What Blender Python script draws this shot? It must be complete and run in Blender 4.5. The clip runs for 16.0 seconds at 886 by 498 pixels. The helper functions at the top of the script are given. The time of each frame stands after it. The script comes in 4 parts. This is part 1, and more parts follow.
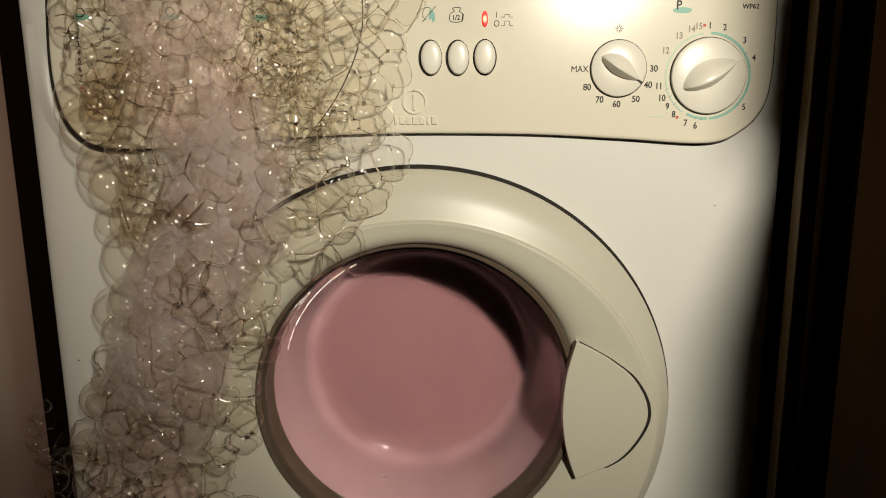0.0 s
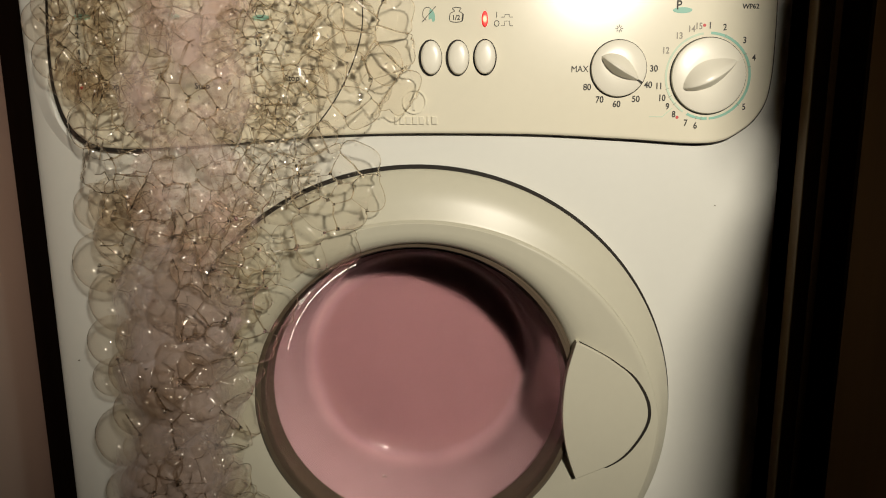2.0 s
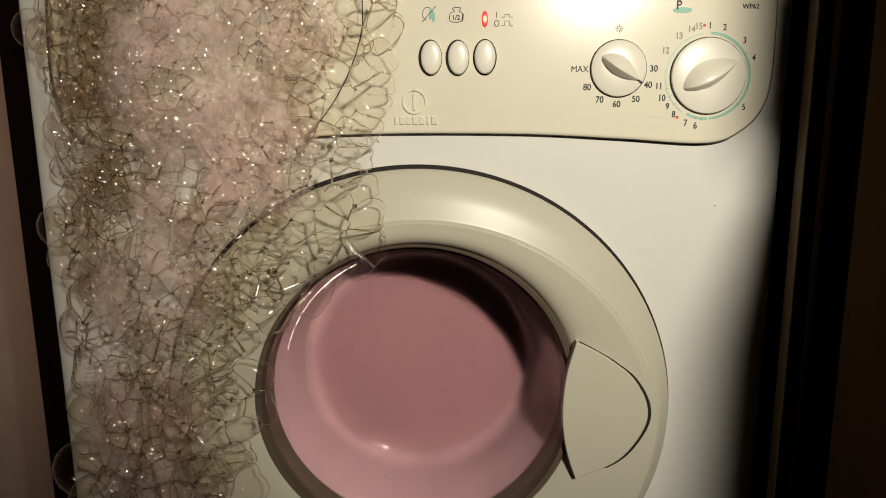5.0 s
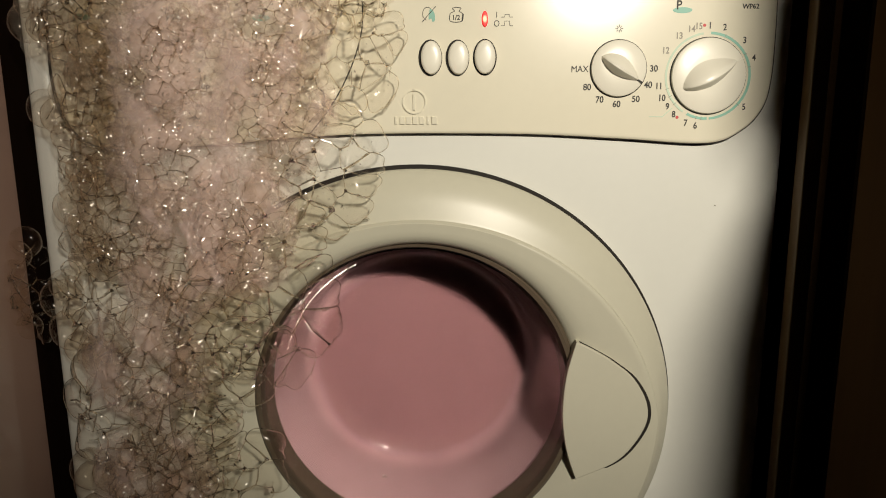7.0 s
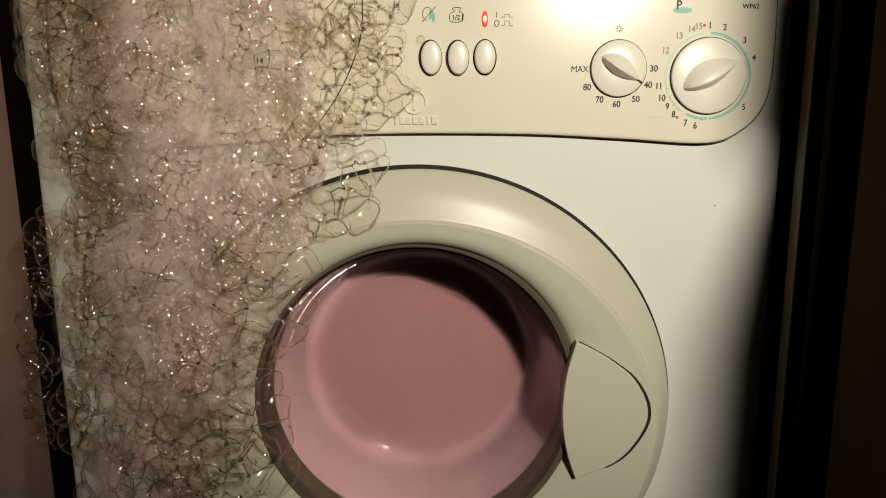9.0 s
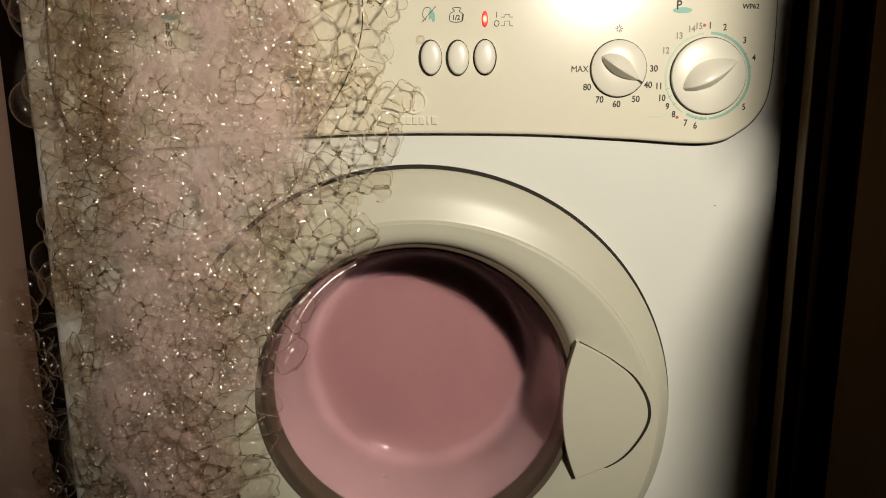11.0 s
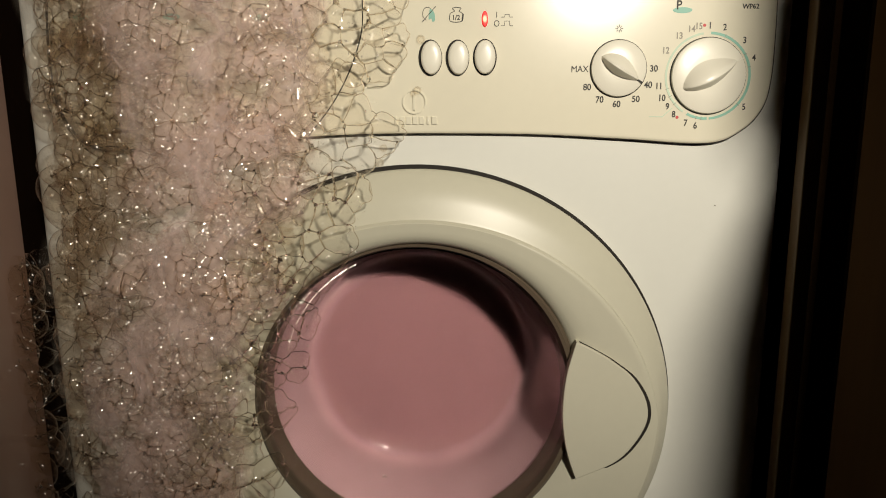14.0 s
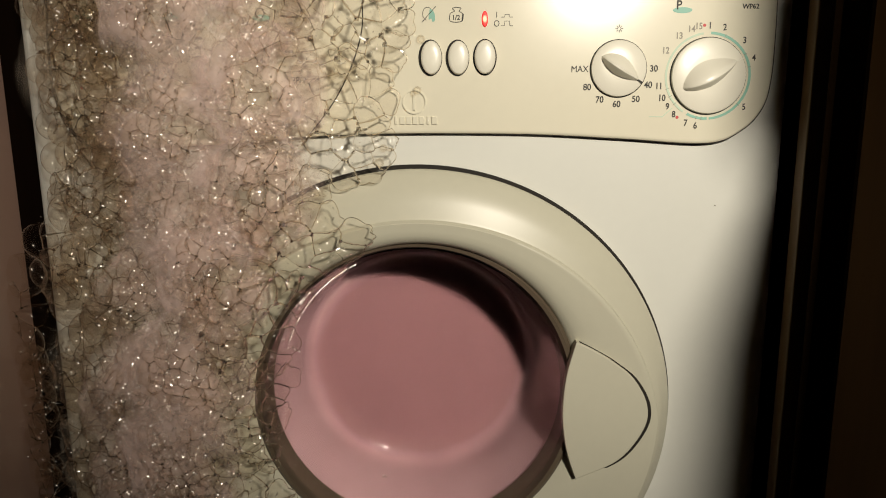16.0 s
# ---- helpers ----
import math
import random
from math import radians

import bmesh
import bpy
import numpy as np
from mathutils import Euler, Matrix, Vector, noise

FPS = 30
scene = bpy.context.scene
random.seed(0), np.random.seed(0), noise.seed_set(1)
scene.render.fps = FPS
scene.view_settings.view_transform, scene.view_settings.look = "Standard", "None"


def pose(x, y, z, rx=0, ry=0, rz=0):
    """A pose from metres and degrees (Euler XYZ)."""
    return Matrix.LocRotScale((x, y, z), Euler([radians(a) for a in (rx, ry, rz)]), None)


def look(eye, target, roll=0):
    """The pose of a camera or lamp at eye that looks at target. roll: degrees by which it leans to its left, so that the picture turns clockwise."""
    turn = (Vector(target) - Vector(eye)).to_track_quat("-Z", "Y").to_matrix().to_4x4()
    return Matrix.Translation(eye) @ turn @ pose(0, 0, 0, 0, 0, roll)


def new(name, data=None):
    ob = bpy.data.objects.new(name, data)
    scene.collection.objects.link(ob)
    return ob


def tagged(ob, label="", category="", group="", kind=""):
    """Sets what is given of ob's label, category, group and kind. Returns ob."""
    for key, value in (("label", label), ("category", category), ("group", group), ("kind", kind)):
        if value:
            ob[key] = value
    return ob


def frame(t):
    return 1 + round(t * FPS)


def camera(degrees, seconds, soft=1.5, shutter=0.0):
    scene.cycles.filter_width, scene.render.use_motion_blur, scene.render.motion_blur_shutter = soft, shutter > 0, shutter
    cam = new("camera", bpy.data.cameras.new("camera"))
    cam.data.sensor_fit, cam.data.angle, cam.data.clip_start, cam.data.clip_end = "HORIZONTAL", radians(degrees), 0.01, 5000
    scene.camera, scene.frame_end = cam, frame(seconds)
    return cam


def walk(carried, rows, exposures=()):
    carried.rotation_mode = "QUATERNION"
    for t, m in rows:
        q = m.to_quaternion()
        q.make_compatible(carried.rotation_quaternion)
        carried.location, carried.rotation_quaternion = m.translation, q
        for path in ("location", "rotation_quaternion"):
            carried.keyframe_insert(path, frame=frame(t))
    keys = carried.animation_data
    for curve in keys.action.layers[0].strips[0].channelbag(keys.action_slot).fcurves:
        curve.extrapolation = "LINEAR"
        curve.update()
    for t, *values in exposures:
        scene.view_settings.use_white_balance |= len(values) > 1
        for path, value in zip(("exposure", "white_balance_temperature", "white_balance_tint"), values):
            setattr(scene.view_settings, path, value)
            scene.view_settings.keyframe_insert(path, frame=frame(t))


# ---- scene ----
# ---- camera: it stands still before the machine ----
cam = camera(62.19, 16.0, soft=1.0)
EYE = (0.0271, -0.585, 0.7414)
STAND = look(EYE, (0.0271, 0.0, 0.6216), roll=-0.44)

# ---- light: one lamp in the dark room, above and to the right of the camera ----
world = bpy.data.worlds.new("dim_room")
scene.world = world
world.use_nodes = True
world.node_tree.nodes["Background"].inputs[0].default_value = (1.0, 0.82, 0.62, 1)
world.node_tree.nodes["Background"].inputs[1].default_value = 0.028
lamp = new("room_lamp_light", bpy.data.lights.new("room_lamp_light", "SPOT"))
lamp.data.energy, lamp.data.shadow_soft_size = 73.0, 0.045
lamp.data.spot_size, lamp.data.spot_blend = radians(50), 1.0
lamp.data.color = (1.0, 0.91, 0.76)
lamp.matrix_world = look((0.40, -1.22, 1.17), (0.155, 0.0, 0.79))
scene.view_settings.exposure = 0.0
scene.cycles.transparent_max_bounces = 40


# ---- materials ----
def nodes_of(name):
    m = bpy.data.materials.new(name)
    m.use_nodes = True
    return m, m.node_tree.nodes, m.node_tree.links


def surface(name, colour, rough=0.5, metal=0.0, coat=0.0, vary=0.08, scale=30.0, bump=0.0, bump_scale=200.0, spec=0.5, stretch=(1, 1, 1)):
    """A painted, plastic or wooden surface with stains at two scales and fine relief."""
    m, n, k = nodes_of(name)
    b = n["Principled BSDF"]
    b.inputs["Roughness"].default_value = rough
    b.inputs["Metallic"].default_value = metal
    b.inputs["Coat Weight"].default_value = coat
    b.inputs["Specular IOR Level"].default_value = spec
    co = n.new("ShaderNodeTexCoord")
    mp = n.new("ShaderNodeMapping")
    mp.inputs["Scale"].default_value = stretch
    k.new(co.outputs["Object"], mp.inputs["Vector"])
    big, fine = n.new("ShaderNodeTexNoise"), n.new("ShaderNodeTexNoise")
    big.inputs["Scale"].default_value, fine.inputs["Scale"].default_value = scale * 0.3, scale * 4
    big.inputs["Detail"].default_value = fine.inputs["Detail"].default_value = 4
    k.new(mp.outputs[0], big.inputs["Vector"])
    k.new(mp.outputs[0], fine.inputs["Vector"])
    mix = n.new("ShaderNodeMix")
    mix.inputs[0].default_value = 0.35
    k.new(big.outputs["Fac"], mix.inputs[2])
    k.new(fine.outputs["Fac"], mix.inputs[3])
    ramp = n.new("ShaderNodeValToRGB")
    ramp.color_ramp.elements[0].position, ramp.color_ramp.elements[1].position = 0.3, 0.7
    ramp.color_ramp.elements[0].color = (*[c * (1 - vary) for c in colour], 1)
    ramp.color_ramp.elements[1].color = (*[min(1, c * (1 + vary)) for c in colour], 1)
    k.new(mix.outputs[0], ramp.inputs[0])
    k.new(ramp.outputs[0], b.inputs["Base Color"])
    if bump:
        tex, bm_ = n.new("ShaderNodeTexNoise"), n.new("ShaderNodeBump")
        tex.inputs["Scale"].default_value = bump_scale
        bm_.inputs["Strength"].default_value, bm_.inputs["Distance"].default_value = bump, 0.001
        k.new(mp.outputs[0], tex.inputs["Vector"])
        k.new(tex.outputs["Fac"], bm_.inputs["Height"])
        k.new(bm_.outputs[0], b.inputs["Normal"])
    return m


ENAMEL = surface("white_enamel", (0.74, 0.74, 0.68), rough=0.42, vary=0.02, bump=0.02, bump_scale=60)
PANEL = surface("cream_plastic", (0.76, 0.72, 0.58), rough=0.19, vary=0.025, bump=0.008, bump_scale=700, spec=0.32)
DOOR = surface("ivory_plastic", (0.57, 0.55, 0.44), rough=0.36, vary=0.03, bump=0.02, bump_scale=500, spec=0.45)
KNOB = surface("glossy_cream_plastic", (0.80, 0.77, 0.66), rough=0.30, vary=0.02, spec=0.45)
SEAM = surface("dark_seam", (0.012, 0.009, 0.006), rough=0.8, vary=0.3)
GASKET = surface("brown_rubber", (0.10, 0.075, 0.05), rough=0.45, vary=0.15)
INK = surface("black_ink", (0.03, 0.028, 0.024), rough=0.6, vary=0.2)
TEAL = surface("teal_ink", (0.24, 0.50, 0.40), rough=0.5, vary=0.1)
PALE_TEAL = surface("worn_teal_ink", (0.52, 0.64, 0.50), rough=0.5, vary=0.1)
GREY_INK = surface("worn_grey_ink", (0.28, 0.26, 0.21), rough=0.5, vary=0.2)
RED_INK = surface("red_ink", (0.55, 0.05, 0.05), rough=0.5, vary=0.1)


def water_material():
    """Soapy water: paler towards the bowl's rim, darker and redder in the middle."""
    m, n, k = nodes_of("pink_suds_water")
    b = n["Principled BSDF"]
    b.inputs["Roughness"].default_value = 0.5
    b.inputs["Specular IOR Level"].default_value = 0.1
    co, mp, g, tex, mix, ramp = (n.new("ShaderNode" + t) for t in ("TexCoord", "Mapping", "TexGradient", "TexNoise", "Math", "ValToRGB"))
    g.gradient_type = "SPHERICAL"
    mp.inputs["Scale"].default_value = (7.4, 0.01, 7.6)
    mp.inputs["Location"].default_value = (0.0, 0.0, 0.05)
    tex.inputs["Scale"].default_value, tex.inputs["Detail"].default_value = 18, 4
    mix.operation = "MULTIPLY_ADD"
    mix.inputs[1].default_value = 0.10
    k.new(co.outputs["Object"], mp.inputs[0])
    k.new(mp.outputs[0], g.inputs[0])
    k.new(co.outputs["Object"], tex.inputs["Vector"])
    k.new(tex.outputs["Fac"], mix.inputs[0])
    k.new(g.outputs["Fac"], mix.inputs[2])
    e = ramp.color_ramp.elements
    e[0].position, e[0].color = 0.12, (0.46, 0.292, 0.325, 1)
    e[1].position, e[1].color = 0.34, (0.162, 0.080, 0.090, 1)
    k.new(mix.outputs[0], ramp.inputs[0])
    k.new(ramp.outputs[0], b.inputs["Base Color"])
    return m


WATER = water_material()
WOOD = surface("dark_stained_wood", (0.034, 0.017, 0.005), rough=0.85, spec=0.05, vary=0.45, scale=14, bump=0.2, bump_scale=60, stretch=(1, 1, 0.06))
# near black: the side gap's shade put into the board's colour
GAP_BLACK = surface("gap_black", (0.009, 0.004, 0.002), rough=0.85, spec=0.05, vary=0.4, scale=14, bump=0.2, bump_scale=60, stretch=(1, 1, 0.06))
BROWN = surface("brown_lacquered_wood", (0.10, 0.058, 0.021), rough=0.45, coat=0.05, vary=0.3, scale=20, bump=0.1, stretch=(1, 1, 0.06))
ROSY = surface("rosy_lacquer", (0.50, 0.33, 0.27), rough=0.5, coat=1.0, vary=0.05, scale=5)
ROSY.node_tree.nodes["Principled BSDF"].inputs["Coat Roughness"].default_value = 0.09
PLASTER = surface("dim_plaster", (0.35, 0.28, 0.2), rough=0.8, vary=0.15, scale=6, bump=0.2)
TILE = surface("brown_floor_tile", (0.16, 0.11, 0.07), rough=0.4, vary=0.2, scale=8)


def lens_material():
    m, n, k = nodes_of("lit_red_lens")
    b = n["Principled BSDF"]
    b.inputs["Base Color"].default_value = (0.6, 0.02, 0.02, 1)
    co = n.new("ShaderNodeTexCoord")
    g = n.new("ShaderNodeTexGradient")
    g.gradient_type = "SPHERICAL"
    mp = n.new("ShaderNodeMapping")
    mp.inputs["Scale"].default_value = (300, 0.01, 190)
    k.new(co.outputs["Object"], mp.inputs[0])
    k.new(mp.outputs[0], g.inputs[0])
    r = n.new("ShaderNodeValToRGB")
    r.color_ramp.elements[0].color, r.color_ramp.elements[0].position = (0.35, 0.005, 0.01, 1), 0.1
    r.color_ramp.elements[1].color, r.color_ramp.elements[1].position = (1.0, 0.80, 0.45, 1), 0.72
    mid = r.color_ramp.elements.new(0.42)
    mid.color = (0.80, 0.03, 0.02, 1)
    k.new(g.outputs["Fac"], r.inputs[0])
    k.new(r.outputs[0], b.inputs["Emission Color"])
    b.inputs["Emission Strength"].default_value = 1.15
    return m


LENS = lens_material()


def glass_material():
    m, n, k = nodes_of("door_glass")
    b = n["Principled BSDF"]
    b.inputs["Transmission Weight"].default_value = 1.0
    b.inputs["Roughness"].default_value = 0.045
    b.inputs["IOR"].default_value = 1.33
    b.inputs["Base Color"].default_value = (0.97, 0.95, 0.92, 1)
    return m


GLASS = glass_material()


def film_material():
    """Soap film: mostly clear, glossier towards its rim."""
    m, n, k = nodes_of("soap_film")
    n.remove(n["Principled BSDF"])
    out = n["Material Output"]
    tr, gl, mix = n.new("ShaderNodeBsdfTransparent"), n.new("ShaderNodeBsdfGlossy"), n.new("ShaderNodeMixShader")
    tr.inputs[0].default_value = (0.968, 0.952, 0.928, 1)
    gl.inputs["Color"].default_value = (0.95, 0.9, 0.85, 1)
    gl.inputs["Roughness"].default_value = 0.16
    lw = n.new("ShaderNodeLayerWeight")
    lw.inputs[0].default_value = 0.5
    mr = n.new("ShaderNodeMapRange")
    mr.inputs[3].default_value, mr.inputs[4].default_value = 0.013, 0.85
    pw = n.new("ShaderNodeMath")
    pw.operation = "POWER"
    pw.inputs[1].default_value = 3.0
    k.new(lw.outputs["Facing"], pw.inputs[0])
    k.new(pw.outputs[0], mr.inputs[0])
    k.new(mr.outputs[0], mix.inputs[0])
    k.new(tr.outputs[0], mix.inputs[1])
    k.new(gl.outputs[0], mix.inputs[2])
    k.new(mix.outputs[0], out.inputs[0])
    return m


def border_material():
    """The liquid borders between the bubbles: thin threads that bend light and let some of it straight through."""
    m, n, k = nodes_of("liquid_border")
    b = n["Principled BSDF"]
    b.inputs["Base Color"].default_value = (0.66, 0.57, 0.45, 1)
    b.inputs["Transmission Weight"].default_value = 1.0
    b.inputs["IOR"].default_value = 1.33
    b.inputs["Roughness"].default_value = 0.12
    tr, mix = n.new("ShaderNodeBsdfTransparent"), n.new("ShaderNodeMixShader")
    mix.inputs[0].default_value = 0.75
    k.new(tr.outputs[0], mix.inputs[1])
    k.new(b.outputs[0], mix.inputs[2])
    k.new(mix.outputs[0], n["Material Output"].inputs[0])
    return m


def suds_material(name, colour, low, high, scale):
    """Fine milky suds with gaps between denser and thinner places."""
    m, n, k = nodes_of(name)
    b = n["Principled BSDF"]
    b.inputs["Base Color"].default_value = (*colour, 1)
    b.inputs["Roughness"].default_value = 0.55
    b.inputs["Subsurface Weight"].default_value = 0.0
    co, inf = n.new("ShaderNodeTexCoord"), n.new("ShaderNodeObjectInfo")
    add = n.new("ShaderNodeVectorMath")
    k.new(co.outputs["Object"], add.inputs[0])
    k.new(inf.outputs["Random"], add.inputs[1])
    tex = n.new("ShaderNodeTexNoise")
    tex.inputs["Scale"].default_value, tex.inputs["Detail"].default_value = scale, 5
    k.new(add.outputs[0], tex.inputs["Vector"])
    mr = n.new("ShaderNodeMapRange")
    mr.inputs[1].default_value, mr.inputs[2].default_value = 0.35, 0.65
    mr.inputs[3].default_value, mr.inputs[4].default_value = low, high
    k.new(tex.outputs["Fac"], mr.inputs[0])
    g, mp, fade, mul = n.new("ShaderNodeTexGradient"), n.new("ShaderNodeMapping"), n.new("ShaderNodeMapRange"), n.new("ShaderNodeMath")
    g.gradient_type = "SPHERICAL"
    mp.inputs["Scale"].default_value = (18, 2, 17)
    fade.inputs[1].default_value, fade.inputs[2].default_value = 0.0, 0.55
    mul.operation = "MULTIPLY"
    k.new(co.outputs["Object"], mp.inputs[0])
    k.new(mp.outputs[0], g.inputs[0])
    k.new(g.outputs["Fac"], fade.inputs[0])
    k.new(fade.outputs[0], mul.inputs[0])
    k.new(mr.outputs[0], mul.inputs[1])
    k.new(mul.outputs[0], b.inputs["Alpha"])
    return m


def glint_material():
    """Flat flakes that stand in for glints: clear but for a strong gloss."""
    m, n, k = nodes_of("glint_flake")
    n.remove(n["Principled BSDF"])
    tr, gl, mix = n.new("ShaderNodeBsdfTransparent"), n.new("ShaderNodeBsdfGlossy"), n.new("ShaderNodeMixShader")
    gl.inputs["Roughness"].default_value = 0.20
    gl.inputs["Color"].default_value = (1.0, 0.97, 0.93, 1)
    mix.inputs[0].default_value = 0.30
    k.new(tr.outputs[0], mix.inputs[1])
    k.new(gl.outputs[0], mix.inputs[2])
    k.new(mix.outputs[0], n["Material Output"].inputs[0])
    return m


FILM = film_material()
BORDER = border_material()
# left lane's milky suds, colour darkened to stand for the foam's shade
SHADED_SUDS = suds_material("shaded_milky_suds", (0.56, 0.48, 0.39), 0.0, 0.36, 40)
PINK_SUDS = suds_material("pinkish_suds", (0.88, 0.685, 0.63), 0.02, 0.58, 34)
THICK_SUDS = suds_material("thick_grey_suds", (0.62, 0.52, 0.49), 0.30, 0.72, 26)
GLINT = glint_material()


# ---- mesh helpers ----
def mesh_of(name, bm, material, smooth=True):
    me = bpy.data.meshes.new(name)
    bm.normal_update()
    bm.to_mesh(me)
    bm.free()
    me.materials.append(material)
    if smooth:
        me.shade_smooth()
        me.set_sharp_from_angle(angle=radians(38))
    return me


def part(name, bm, material, parent, label="", at=None, smooth=True):
    ob = new(name, mesh_of(name, bm, material, smooth))
    ob.parent = parent
    if at is not None:
        ob.matrix_basis = at
    if label:
        tagged(ob, label)
    return ob


def structure(name, bm, material, label, category):
    ob = new(name, mesh_of(name, bm, material))
    return tagged(ob, label, category, kind="structure")


def box(bm, x0, x1, y0, y1, z0, z1, bevel=0.0):
    r = bmesh.ops.create_cube(bm, size=1, matrix=Matrix.LocRotScale(((x0 + x1) / 2, (y0 + y1) / 2, (z0 + z1) / 2), None, (x1 - x0, y1 - y0, z1 - z0)))
    if bevel:
        edges = list({e for v in r["verts"] for e in v.link_edges})
        bmesh.ops.bevel(bm, geom=edges, offset=bevel, segments=3, affect="EDGES", profile=0.5)
    return bm


def slab(outline, y_front, y_back, bevel=0.0):
    """A plate in the plane of the front from an outline of (x, z), rounded at its front edge."""
    bm = bmesh.new()
    cx, cz = sum(p[0] for p in outline) / len(outline), sum(p[1] for p in outline) / len(outline)
    rings = [(0, y_back)]
    if bevel:
        for i in range(5):
            a = i / 4 * math.pi / 2
            rings.append((bevel * (1 - math.cos(a)), y_front + bevel * (1 - math.sin(a))))
        rings.append((bevel * 1.5, y_front))
    else:
        rings.append((0, y_front))
    n = len(outline)
    normals = []
    for i in range(n):
        ax, az = outline[i - 1]
        bx, bz = outline[(i + 1) % n]
        t = Vector((bx - ax, bz - az)).normalized()
        nn = Vector((-t.y, t.x))
        if nn.dot(Vector((cx - outline[i][0], cz - outline[i][1]))) < 0:
            nn = -nn
        normals.append(nn)
    loops = []
    for inset, y in rings:
        loops.append([bm.verts.new((p[0] + nn.x * inset, y, p[1] + nn.y * inset)) for p, nn in zip(outline, normals)])
    for a, b in zip(loops, loops[1:]):
        for i in range(n):
            bm.faces.new((a[i], a[(i + 1) % n], b[(i + 1) % n], b[i]))
    bm.faces.new(loops[-1])
    bm.faces.new(loops[0][::-1])
    bmesh.ops.recalc_face_normals(bm, faces=bm.faces[:])
    return bm


def curve_points(points, steps=8, closed=True):
    """A smooth line through the points (Catmull-Rom)."""
    out, n = [], len(points)
    for i in range(n if closed else n - 1):
        if closed:
            p = [points[(i + j) % n] for j in (-1, 0, 1, 2)]
        else:
            p = [points[min(max(i + j, 0), n - 1)] for j in (-1, 0, 1, 2)]
        for s in range(steps):
            t = s / steps
            out.append(tuple(0.5 * (2 * b + (c - a) * t + (2 * a - 5 * b + 4 * c - d) * t * t + (3 * b - a - 3 * c + d) * t ** 3) for a, b, c, d in zip(*p)))
    if not closed:
        out.append(points[-1])
    return out


def oval(cx, cz, rx, rz, n=40, start=0.0):
    return [(cx + rx * math.cos(start + 2 * math.pi * i / n), cz + rz * math.sin(start + 2 * math.pi * i / n)) for i in range(n)]


def lathe(profile, n=96):
    """Rings of (radius in x, radius in z, y) about the local y axis, skinned; profile may be a function of the angle."""
    bm = bmesh.new()
    loops = []
    count = len(profile(0.0))
    for j in range(count):
        ring = []
        for i in range(n):
            a = 2 * math.pi * i / n
            rx, rz, y = profile(a)[j]
            ring.append(bm.verts.new((rx * math.cos(a), y, rz * math.sin(a))))
        loops.append(ring)
    for a, b in zip(loops, loops[1:]):
        for i in range(n):
            bm.faces.new((a[i], a[(i + 1) % n], b[(i + 1) % n], b[i]))
    return bm, loops


def stroke(points, width, y0, y1, closed=False):
    """A thin raised line of ink along points (x, z)."""
    bm = bmesh.new()
    n = len(points)
    pairs = []
    for i in range(n):
        a = points[i - 1] if (i > 0 or closed) else points[0]
        b = points[(i + 1) % n] if (i < n - 1 or closed) else points[-1]
        t = Vector((b[0] - a[0], b[1] - a[1])).normalized()
        o = Vector((-t.y, t.x)) * width / 2
        pairs.append([bm.verts.new((points[i][0] + s * o.x, y, points[i][1] + s * o.y)) for y in (y0, y1) for s in (-1, 1)])
    for i in range(n if closed else n - 1):
        a, b = pairs[i], pairs[(i + 1) % n]
        for p, q in ((2, 3), (0, 2), (3, 1)):
            bm.faces.new((a[p], b[p], b[q], a[q]))
    bmesh.ops.recalc_face_normals(bm, faces=bm.faces[:])
    return bm


def merge(*bms):
    """Joins bmeshes into the first."""
    for other in bms[1:]:
        me = bpy.data.meshes.new("joined")
        other.to_mesh(me)
        other.free()
        bms[0].from_mesh(me)
        bpy.data.meshes.remove(me)
    return bms[0]


FRONT_INK = -0.0103


def lettering(text, at, size, material, parent, lean=0.0, wide=1.0):
    """Printed writing, upright on the front, centred at (x, z)."""
    c = bpy.data.curves.new("lettering", "FONT")
    c.body, c.size, c.align_x, c.align_y, c.extrude = text, size, "CENTER", "CENTER", 0.0001
    c.resolution_u, c.offset = 4, 0.0 if "M" in text else 0.00011
    tmp = bpy.data.objects.new("lettering", c)
    scene.collection.objects.link(tmp)
    me = bpy.data.meshes.new_from_object(tmp.evaluated_get(bpy.context.evaluated_depsgraph_get()))
    bpy.data.objects.remove(tmp)
    me.materials.clear()
    me.materials.append(material)
    ob = new("printed_lettering", me)
    ob.parent = parent
    ob.matrix_basis = pose(at[0], FRONT_INK, at[1], 90, 0, 0) @ Matrix.Diagonal((wide, 1, 1, 1))
    return ob


